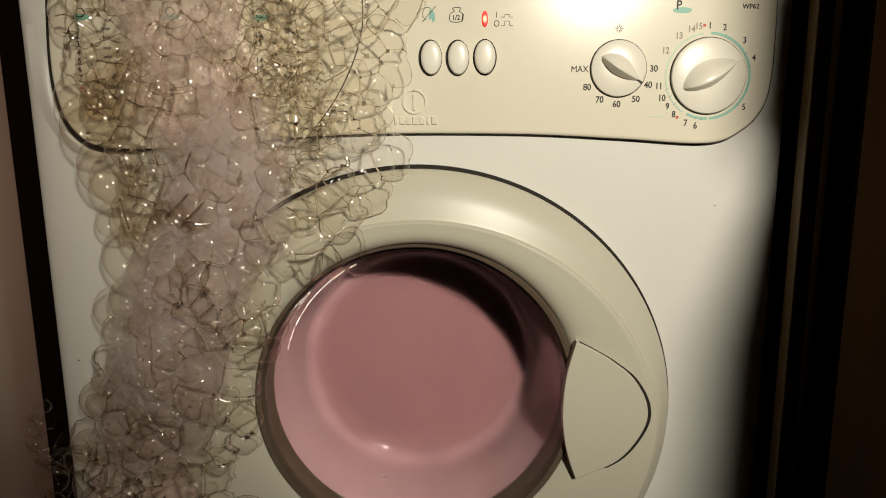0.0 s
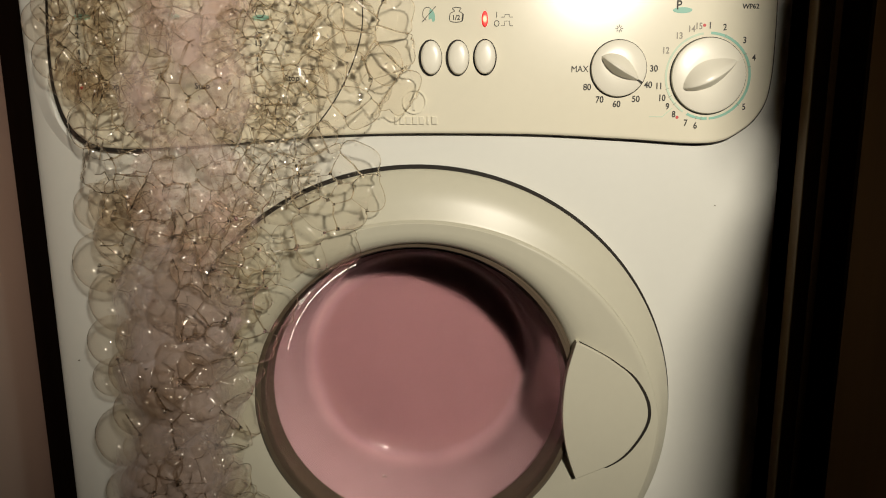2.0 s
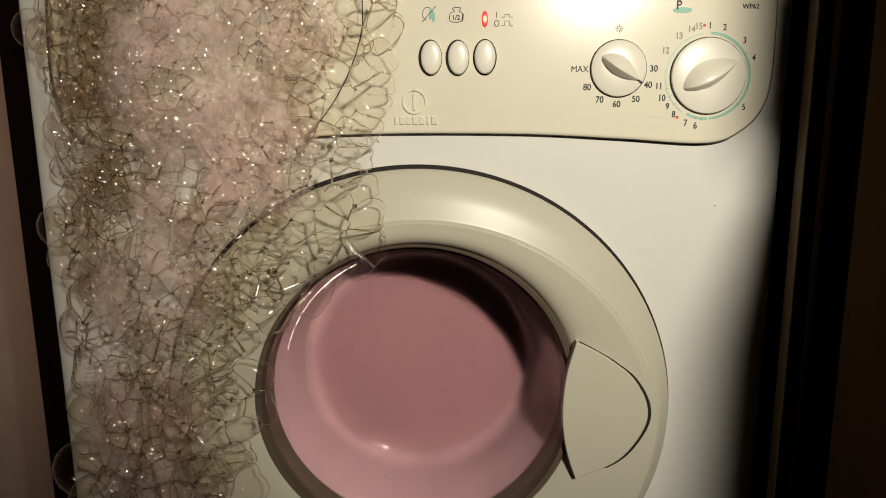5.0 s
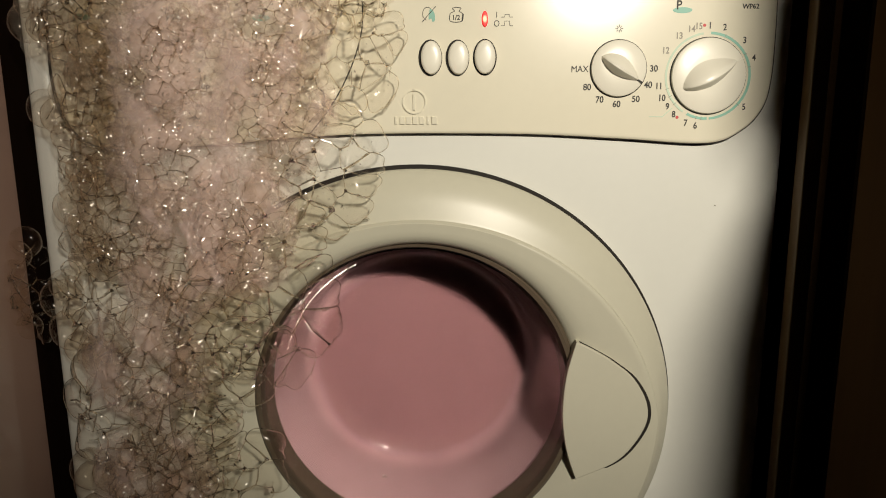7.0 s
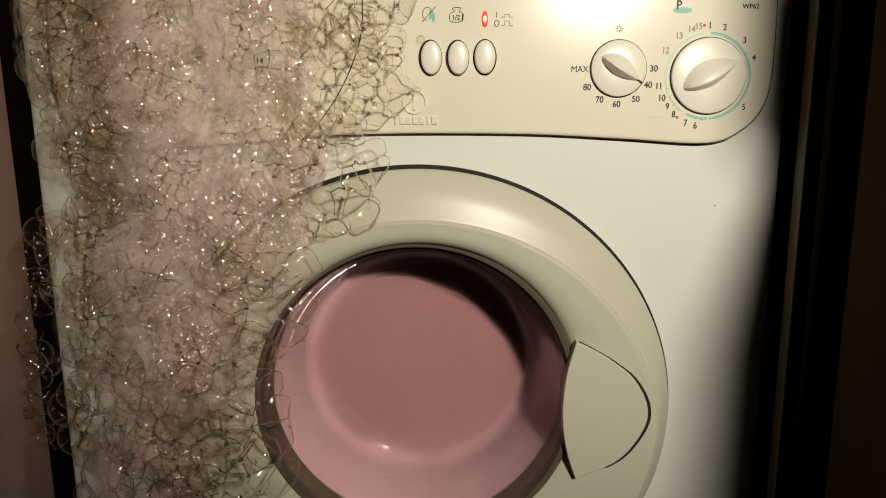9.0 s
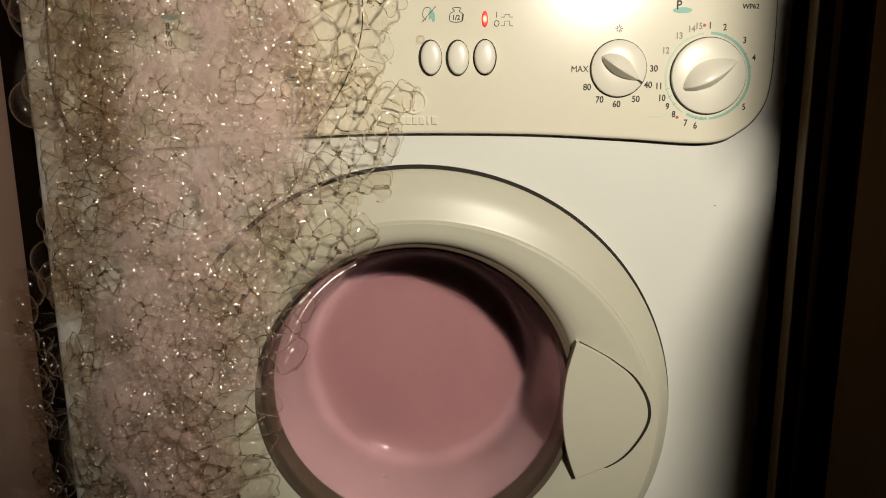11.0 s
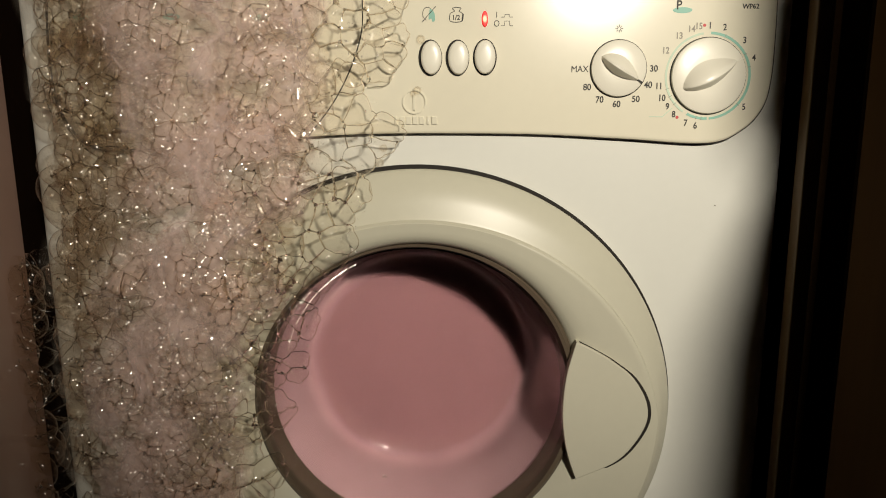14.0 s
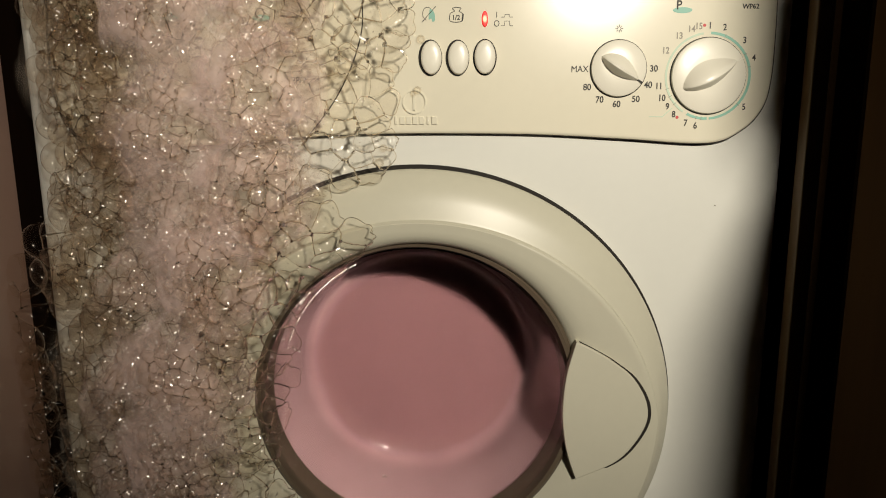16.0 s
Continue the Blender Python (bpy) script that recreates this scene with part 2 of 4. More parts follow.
# ---- the room ----
def room():
    structure("floor", box(bmesh.new(), -1.6, 1.8, -2.6, 0.8, -0.05, 0.0), TILE, "dim brown tiled floor", "floor")
    structure("ceiling", box(bmesh.new(), -1.6, 1.8, -2.6, 0.8, 2.4, 2.45), PLASTER, "dim plaster ceiling", "ceiling")
    structure("wall_back", box(bmesh.new(), -1.6, 1.8, 0.72, 0.8, 0, 2.4), PLASTER, "dim plaster wall behind the machine", "wall")
    structure("wall_front", box(bmesh.new(), -1.6, 1.8, -2.6, -2.52, 0, 2.4), PLASTER, "dim plaster wall opposite the machine", "wall")
    structure("wall_west", box(bmesh.new(), -1.6, -1.5, -2.52, 0.72, 0, 2.4), PLASTER, "dim plaster side wall", "wall")
    structure("wall_east", box(bmesh.new(), 1.7, 1.8, -2.52, 0.72, 0, 2.4), PLASTER, "dim plaster side wall", "wall")
    # glossy side panel close to the machine's flank
    sp = tagged(new("side_panel"), "glossy rosy-brown lacquered side panel beside the machine", "side panel")
    part("lacquered_board", box(bmesh.new(), -0.336, -0.3105, -0.40, -0.004, 0.0, 1.9, 0.0008), ROSY, sp)
    # strip and board behind are added to make the gap as dark as shade
    part("gap_strip", box(bmesh.new(), -0.3122, -0.2982, 0.036, 0.044, 0.0, 0.86, 0.001), SEAM, sp, "black strip added to darken the gap")
    part("back_board", box(bmesh.new(), -0.336, -0.3125, -0.0035, 0.6, 0.0, 1.9, 0.001), GAP_BLACK, sp, "black board added to darken the gap")
    # dark wooden cabinet side with a step and a brown edge strip
    cab = tagged(new("cabinet_side"), "dark stained wooden cabinet side beside the washing machine", "cabinet side")
    part("back_board", box(bmesh.new(), 0.3235, 0.345, -0.02, 0.6, 0.0, 1.9, 0.001), WOOD, cab)
    part("edge_strip", box(bmesh.new(), 0.3015, 0.3145, -0.027, -0.012, 0.0, 1.9, 0.0015), BROWN, cab, "brown lacquered wooden edge strip")
    part("side_board", box(bmesh.new(), 0.318, 0.345, -0.30, -0.07, 0.0, 1.9, 0.003), WOOD, cab)
    # two unseen boards added to cast shade on the machine's right side
    part("lower_shade_board", box(bmesh.new(), 0.318, 0.345, -0.58, -0.3002, 0.0, 0.835, 0.003), WOOD, cab)
    part("upper_shade_board", box(bmesh.new(), 0.318, 0.345, -0.515, -0.3002, 0.893, 1.9, 0.003), WOOD, cab)
    part("upper_board", box(bmesh.new(), 0.345, 0.375, -0.20, 0.6, 0.0, 1.9, 0.003), WOOD, cab)


# ---- the washing machine ----
PANEL_LINE = curve_points([(-0.2700, 0.8417), (-0.2721, 0.8172), (-0.2737, 0.7797), (-0.2719, 0.7500), (-0.2636, 0.7242), (-0.2473, 0.7089), (-0.2234, 0.7047), (-0.1858, 0.7053), (-0.1327, 0.7084), (-0.0775, 0.7128), (-0.0092, 0.7149), (0.0921, 0.7137), (0.1670, 0.7096), (0.2333, 0.7056), (0.2601, 0.7150), (0.2759, 0.7322), (0.2816, 0.7544), (0.2830, 0.7882), (0.2832, 0.8213), (0.2839, 0.8377)], 6, closed=False)
# the control panel leans back a little about its lower edge
LEAN = pose(0, -0.0065, 0.7143) @ pose(0, 0, 0, -3, 0, 0) @ pose(0, 0.010, -0.7143)
PX, PZ = (0.2320, 0.7569)
DOOR_X, DOOR_Z = 0.0060, 0.4815


def front_plate():
    """The case's front: rounded towards its sides, with a round hole for the door."""
    bm = bmesh.new()
    x1, z0, z1, wide, deep = 0.2975, 0.06, 0.822, 0.030, 0.007
    n = 160
    loops = []
    hole = 0.165
    corners = [math.atan2(z - DOOR_Z, x - DOOR_X) % (2 * math.pi) for x in (-x1, x1) for z in (z0, z1)]
    angles = sorted([2 * math.pi * i / n for i in range(n)] + corners)
    n = len(angles)
    for a in angles:
        c, q = math.cos(a), math.sin(a)
        reach = min((x1 - DOOR_X * (1 if c > 0 else -1)) / max(1e-6, abs(c)), ((z1 - DOOR_Z) if q > 0 else (DOOR_Z - z0)) / max(1e-6, abs(q)))
        ring = [(hole, 0.02), (hole, 0.0)]
        ring += [(hole + (reach - wide - hole) * f, 0.0) for f in (0.3, 0.7, 1.0)]
        ring += [(reach - wide + wide * math.sin(k * math.pi / 16), deep - deep * math.cos(k * math.pi / 16)) for k in range(1, 9)]
        ring += [(reach, 0.014)]
        loops.append([bm.verts.new((DOOR_X + d * c, y, DOOR_Z + d * q)) for d, y in ring])
    for i in range(n):
        a, b = loops[i], loops[(i + 1) % n]
        for j in range(len(a) - 1):
            bm.faces.new((a[j], a[j + 1], b[j + 1], b[j]))
    bmesh.ops.recalc_face_normals(bm, faces=bm.faces[:])
    return bm


def washing_machine():
    wm = tagged(new("washing_machine"), "white front-loading washing machine with pink suds behind its door", "washing machine")
    # enamelled case, open behind the drawer slot
    case = part("front_plate", front_plate(), ENAMEL, wm, "white enamelled steel front with rounded edges")
    for x0, x1 in ((-0.2975, -0.2955), (0.2955, 0.2975)):
        part("side_plate", box(bmesh.new(), x0, x1, 0.0145, 0.54, 0.03, 0.8285), ENAMEL, wm)
    part("back_plate", box(bmesh.new(), -0.2975, 0.2975, 0.5402, 0.542, 0.03, 0.8285), ENAMEL, wm)
    part("lid", box(bmesh.new(), -0.2985, 0.2985, 0.012, 0.545, 0.829, 0.85, 0.004), ENAMEL, wm, "flat white worktop lid")
    part("lid_support", box(bmesh.new(), 0.0, 0.2975, 0.01, 0.5, 0.8155, 0.8285, 0.001), ENAMEL, wm)
    part("plinth", box(bmesh.new(), -0.29, 0.29, 0.012, 0.03, 0.012, 0.0595, 0.003), DOOR, wm)
    for x in (-0.25, 0.25):
        for y in (0.06, 0.48):
            bm, _ = lathe(lambda a: [(0.001, 0.001, 0.0), (0.02, 0.02, 0.0), (0.02, 0.02, 0.012), (0.012, 0.012, 0.013), (0.012, 0.012, 0.03)], 16)
            part("foot", bm, SEAM, wm, at=pose(x, y, 0.0, 90, 0, 0))
    # control panel and its dark seam
    panel = part("control_panel", slab(PANEL_LINE, -0.010, 0.0, 0.0022), PANEL, wm, "cream plastic control panel with printed scales", at=LEAN)
    # dark joint, widened at the lower left to draw the panel's cast shadow
    wide = [(x + 0.0006 * (1 if x > 0.2 else -3.6 if x < -0.2 else 0), z - (0.0003 if x > -0.2 else 0.0024)) for x, z in PANEL_LINE]
    part("panel_seam_and_shade", slab(wide, -0.0082, 0.0022), SEAM, wm, at=LEAN)
    # the front dishes in round the panel's lower corner: a soft ridge outside the joint
    path = [p for p in PANEL_LINE if p[0] < -0.19 and p[1] < 0.80]
    ridge = bmesh.new()
    rows = []
    for i, p in enumerate(path):
        q0, q1 = path[max(0, i - 1)], path[min(len(path) - 1, i + 1)]
        t = Vector((q1[0] - q0[0], q1[1] - q0[1])).normalized()
        out = Vector((t.y, -t.x))
        if out.dot(Vector((-1, -0.6))) < 0:
            out = -out
        f = i / (len(path) - 1)
        tall = 0.0042 * math.sin(math.pi * min(1.0, f * 1.05)) ** 1.5
        rows.append([ridge.verts.new((p[0] + out.x * d, 0.0006 - tall * h, p[1] + out.y * d)) for d, h in ((0.0030, 0.0), (0.0042, 0.45), (0.0056, 0.85), (0.0072, 1.0), (0.0095, 0.8), (0.0130, 0.4), (0.0175, 0.0))])
    for a, b in zip(rows, rows[1:]):
        for j in range(len(a) - 1):
            ridge.faces.new((a[j], a[j + 1], b[j + 1], b[j]))
    bmesh.ops.recalc_face_normals(ridge, faces=ridge.faces[:])
    part("panel_ridge", ridge, ENAMEL, case, "raised enamelled ridge round the panel's corner")
    return wm, panel


def panel_details(wm, panel):
    # drawer joint
    line = curve_points([(-0.0321, 0.8400), (-0.0327, 0.8154), (-0.0337, 0.7926), (-0.0422, 0.7662), (-0.0569, 0.7390), (-0.0770, 0.7137)], 6, closed=False)
    part("drawer_joint", stroke(line, 0.0009, -0.0098, -0.0102), SEAM, panel)
    # three push buttons, the last one proud
    for i, c in enumerate(((0.0189, 0.7721), (0.0397, 0.7719), (0.0603, 0.7722))):
        part("button_well", slab(oval(c[0] - (0.0004 if i < 2 else 0), c[1], 0.0091, 0.0137), -0.0104, -0.009), SEAM, panel)
        bm, loops = lathe(lambda a: [(0.0080, 0.0126, 0.004), (0.0080, 0.0126, -0.0018), (0.0074, 0.0119, -0.0030), (0.0060, 0.0100, -0.0037), (0.003, 0.005, -0.0041)], 40)
        bm.faces.new(loops[-1])
        part("push_button", bm, KNOB, panel, "oval cream push button", at=pose(c[0] + (0.0003 if i < 2 else 0), -0.0105 - (0.0 if i < 2 else 0.001), c[1]))
    # pilot light
    c = (0.0603, 0.8006)
    part("pilot_light", slab([(x - 0.0, z - 0.0) for x, z in oval(0, 0, 0.0024, 0.0060, 24)], -0.0012, 0.0, 0.0008), LENS, panel, "lit red pilot light", at=pose(c[0], -0.0099, c[1]))
    # moulded emblem: a ring, a bar and a row of plain bars
    c = (0.0057, 0.7390)
    part("emblem", merge(stroke(oval(c[0], c[1], 0.0088, 0.0088, 48), 0.0009, -0.0099, -0.0112, True), stroke([(c[0] - 0.0002, c[1] - 0.0062), (c[0] - 0.0002, c[1] + 0.0055)], 0.0014, -0.0099, -0.0112), stroke([(c[0] - 0.0002, c[1] + 0.008), (c[0] - 0.0002, c[1] + 0.0097)], 0.0016, -0.0099, -0.0112)), PANEL, panel, "moulded cream ring emblem")
    x0, z0 = (-0.0108, 0.7249)
    for i, w in enumerate((0.0016, 0.0036, 0.0040, 0.0036, 0.0036, 0.0016, 0.0040)):
        x = x0 + i * 0.0050 + 0.002
        part("emblem_bar", slab([(x - w / 2, z0 - 0.0029), (x + w / 2, z0 - 0.0029), (x + w / 2, z0 + 0.0029), (x - w / 2, z0 + 0.0029)], -0.0112, -0.0099, 0.0003), PANEL, panel)
    # signs above the buttons
    c = (0.0177, 0.8043)
    part("sign", merge(stroke([(c[0] - 0.0052, c[1] - 0.0056), (c[0] + 0.0052, c[1] + 0.0058)], 0.0005, -0.0099, FRONT_INK - 0.0003), stroke(oval(c[0] - 0.001, c[1] + 0.0005, 0.0038, 0.0048, 14)[2:11], 0.0004, -0.0099, FRONT_INK)), INK, panel)
    part("sign", slab(curve_points([(c[0] + 0.0010, c[1] + 0.0040), (c[0] + 0.0042, c[1] + 0.001), (c[0] + 0.0046, c[1] - 0.0042), (c[0] + 0.0028, c[1] - 0.0054), (c[0] + 0.0018, c[1] - 0.003), (c[0] - 0.0002, c[1] - 0.0036)], 4), FRONT_INK, -0.0099), TEAL, panel, "worn teal sign")
    c = (0.0388, 0.8041)
    weight = curve_points([(c[0] - 0.0046, c[1] - 0.005), (c[0] + 0.0040, c[1] - 0.005), (c[0] + 0.0046, c[1] + 0.0004), (c[0] + 0.002, c[1] + 0.0024), (c[0] + 0.0032, c[1] + 0.0048), (c[0] - 0.0030, c[1] + 0.0048), (c[0] - 0.0016, c[1] + 0.0024), (c[0] - 0.0048, c[1] + 0.0006)], 4)
    part("sign", merge(stroke(weight, 0.0005, -0.0099, FRONT_INK, True), stroke([(c[0] + 0.0043, c[1] - 0.0048), (c[0] + 0.0050, c[1] + 0.0006)], 0.0012, -0.0099, FRONT_INK)), INK, panel)
    lettering("1/2", (c[0] - 0.0004, c[1] - 0.0024), 0.0048, INK, panel)
    c = (0.0693, 0.8035)
    part("sign", stroke([(c[0], c[1] - 0.0018), (c[0], c[1] + 0.0022)], 0.0005, -0.0099, FRONT_INK), INK, panel)
    part("sign", stroke(oval(c[0], c[1] - 0.0062, 0.0018, 0.0021, 20), 0.0005, -0.0099, FRONT_INK, True), INK, panel)
    for dz, hh in ((-0.0016, 0.0018), (-0.0079, 0.0034)):
        x, z = c[0] + 0.0036, c[1] + dz
        part("sign", stroke([(x, z), (x + 0.0024, z), (x + 0.0026, z + hh), (x + 0.0062, z + hh), (x + 0.0064, z), (x + 0.0088, z)], 0.0004, -0.0099, FRONT_INK), INK, panel)
    # temperature scale
    for s, at in (("MAX", (0.1333, 0.7627)), ("80", (0.1393, 0.7491)), ("70", (0.1491, 0.7396)), ("60", (0.1623, 0.7361)), ("50", (0.1771, 0.7398)), ("40", (0.1863, 0.7504)), ("30", (0.1903, 0.7627))):
        lettering(s, at, 0.0068, INK, panel, wide=0.92)
    c = (0.1629, 0.7928)
    for i in range(8):
        a = i * math.pi / 4
        part("cold_sign", stroke([(c[0] + 0.0010 * math.cos(a), c[1] + 0.0010 * math.sin(a)), (c[0] + 0.0030 * math.cos(a), c[1] + 0.0030 * math.sin(a))], 0.0005, -0.0099, FRONT_INK), INK, panel)
    # programme scale
    for s, at, ink in (("1", (0.2322, 0.7944), INK), ("2", (0.2435, 0.7930), INK), ("3", (0.2591, 0.7833), INK), ("4", (0.2668, 0.7702), INK), ("5", (0.2609, 0.7332), INK), ("6", (0.2239, 0.7192), INK), ("7", (0.2163, 0.7214), INK), ("8", (0.2068, 0.7280), INK), ("9", (0.2018, 0.7340), INK), ("10", (0.1972, 0.7405), INK), ("11", (0.1946, 0.7495), INK), ("12", (0.1989, 0.7762), GREY_INK), ("13", (0.2088, 0.7870), GREY_INK), ("14", (0.2181, 0.7920), GREY_INK), ("15", (0.2236, 0.7940), GREY_INK)):
        lettering(s, at, 0.0068, ink, panel, wide=0.86)
    lettering("P", (0.2079, 0.8095), 0.0096, INK, panel, wide=0.9)
    lettering("WP62", (0.2625, 0.8083), 0.0050, INK, panel)
    c = (0.2107, 0.8060)
    part("sign", slab(oval(c[0], c[1], 0.0074, 0.0022, 28), -0.0102, -0.0099), TEAL, panel, "teal oval sign")
    for at in ((0.2279, 0.7948), (0.2096, 0.7258)):
        part("red_dot", slab(oval(at[0], at[1], 0.0012, 0.0012, 16), FRONT_INK, -0.0099), RED_INK, panel, "small red printed dot")
    cx, cz = PX, PZ
    for a0, a1, w, ink in ((88, -86, 0.0019, TEAL), (-89, -118, 0.0019, TEAL), (-124, -262, 0.0016, PALE_TEAL)):
        n = 30
        pts = [(cx + 0.0322 * math.cos(radians(a0 + (a1 - a0) * i / n)), cz + 0.0322 * math.sin(radians(a0 + (a1 - a0) * i / n))) for i in range(n + 1)]
        part("scale_arc", stroke(pts, w, -0.0099, FRONT_INK), ink, panel)
    for a in (68, 30, 12, -42, -104, -97, -140, -152, -163):
        r = radians(a)
        part("scale_tick", stroke([(cx + 0.0310 * math.cos(r), cz + 0.0310 * math.sin(r)), (cx + 0.0336 * math.cos(r), cz + 0.0336 * math.sin(r))], 0.0004, -0.0099, FRONT_INK - 0.0002), GREY_INK, panel)
    part("sign", stroke([(0.1880, 0.7264), (0.1981, 0.7263), (0.2058, 0.7332)], 0.0006, -0.0099, FRONT_INK), PALE_TEAL, panel)
    # programme lists beside the drawer
    for col, (x, rows, zs) in enumerate(((137, ("1", "2", "3", "4", "5", "6", "7"), (48, 64, 79, 94, 109, 124, 139)), (298, ("8", "9", "10", "11"), (48, 63, 78, 93)), (458, ("12", "13", "14", "15"), (63, 78, 108, 123)))):
        for s, zz in zip(rows, zs):
            lettering(s, LIST[(col, zz)], 0.0062, INK, panel)
    for at in ((-0.2273, 0.7523), (-0.1576, 0.7522), (-0.0881, 0.7576)):
        lettering("Stop", at, 0.0064, INK, panel)
    for at in ((-0.2466, 0.8042), (-0.1783, 0.8041), (-0.1100, 0.8027)):
        part("sign", slab(oval(at[0], at[1], 0.0068, 0.0024, 24), -0.0102, -0.0099), TEAL, panel, "teal oval sign")
        part("sign", stroke(oval(at[0] - 0.0008, at[1] + 0.0035, 0.0036, 0.0036, 6), 0.0007, -0.0099, FRONT_INK - 0.0002, True), INK, panel)
    for at in ((-0.2286, 0.7815), (-0.1586, 0.7810), (-0.0892, 0.7846)):
        for i in range(4):
            part("sign", stroke([(at[0] - 0.003, at[1] + 0.014 - 0.007 * i), (at[0] + 0.003, at[1] + 0.014 - 0.007 * i)], 0.0018, -0.0099, FRONT_INK), GREY_INK, panel)
    part("red_dot", slab(oval(*(-0.2505, 0.7516), 0.0012, 0.0012, 16), FRONT_INK, -0.0099), RED_INK, panel)


LIST = {(0, 48): (-0.2502, 0.7971), (0, 64): (-0.2508, 0.7905), (0, 79): (-0.2508, 0.7842), (0, 94): (-0.2509, 0.7779), (0, 109): (-0.2506, 0.7715), (0, 124): (-0.2507, 0.7652), (0, 139): (-0.2507, 0.7588), (1, 48): (-0.1813, 0.7970), (1, 63): (-0.1817, 0.7908), (1, 78): (-0.1817, 0.7841), (1, 93): (-0.1817, 0.7778), (2, 63): (-0.1127, 0.7898), (2, 78): (-0.1130, 0.7836), (2, 108): (-0.1127, 0.7709), (2, 123): (-0.1126, 0.7646)}


def dial(wm, at, radius, turn, pointer):
    """A round knob with a raised, tapering grip that ends in a pointer."""
    bm, loops = lathe(lambda a: [(radius, radius, 0.0), (radius, radius, -0.0020), (radius * 0.985, radius * 0.985, -0.0030), (radius * 0.9, radius * 0.9, -0.0038), (radius * 0.5, radius * 0.5, -0.0046), (radius * 0.1, radius * 0.1, -0.0048)], 72)
    bm.faces.new(loops[-1])
    knob = part("dial", bm, KNOB, wm, "cream plastic dial with raised grip", at=LEAN @ pose(at[0], -0.0102, at[1]))
    ring, _ = lathe(lambda a: [(radius + 0.0007, radius + 0.0007, 0.0004), (radius + 0.0007, radius + 0.0007, -0.0006), (radius + 0.0001, radius + 0.0001, -0.0006)], 72)
    part("dial_gap", ring, SEAM, knob)
    # grip: a boat-shaped ridge, steep on its lower side
    g = bmesh.new()
    rows = 22
    cross = 9
    grid = []
    for i in range(rows + 1):
        s = i / rows
        x = radius * (-0.78 + 1.62 * s)
        half = radius * 0.30 * (math.sin(math.pi * (0.001 + 0.998 * s) ** 0.85) ** 0.8) + 0.0002
        tall = 0.0125 * math.sin(math.pi * (0.002 + 0.996 * s) ** 0.8) ** 0.6 - 0.0004
        line = []
        for j in range(cross + 1):
            q = -1 + 2 * j / cross
            if q < -0.2:
                y, z = -0.0030 - tall * (1 - ((-0.2 - q) / 0.8) ** 2), -0.34 * half + (q + 0.2) * 0.85 * half
            else:
                w = (q + 0.2) / 1.2
                y, z = -0.0030 - tall * (1 - w * w * (3 - 2 * w)), -0.34 * half + w * 2.1 * half
            line.append(g.verts.new((x, y, z + 0.02 * radius)))
        grid.append(line)
    for a, b in zip(grid, grid[1:]):
        for j in range(cross):
            g.faces.new((a[j], a[j + 1], b[j + 1], b[j]))
    bmesh.ops.recalc_face_normals(g, faces=g.faces[:])
    part("grip", g, KNOB, knob, at=pose(0, 0, 0, 0, -turn, 0))
    part("pointer", box(bmesh.new(), radius * 0.74, radius * 0.99, -0.0050, -0.0018, -0.0006, 0.0006, 0.0002), pointer, knob, at=pose(0, 0, 0, 0, -turn, 0))




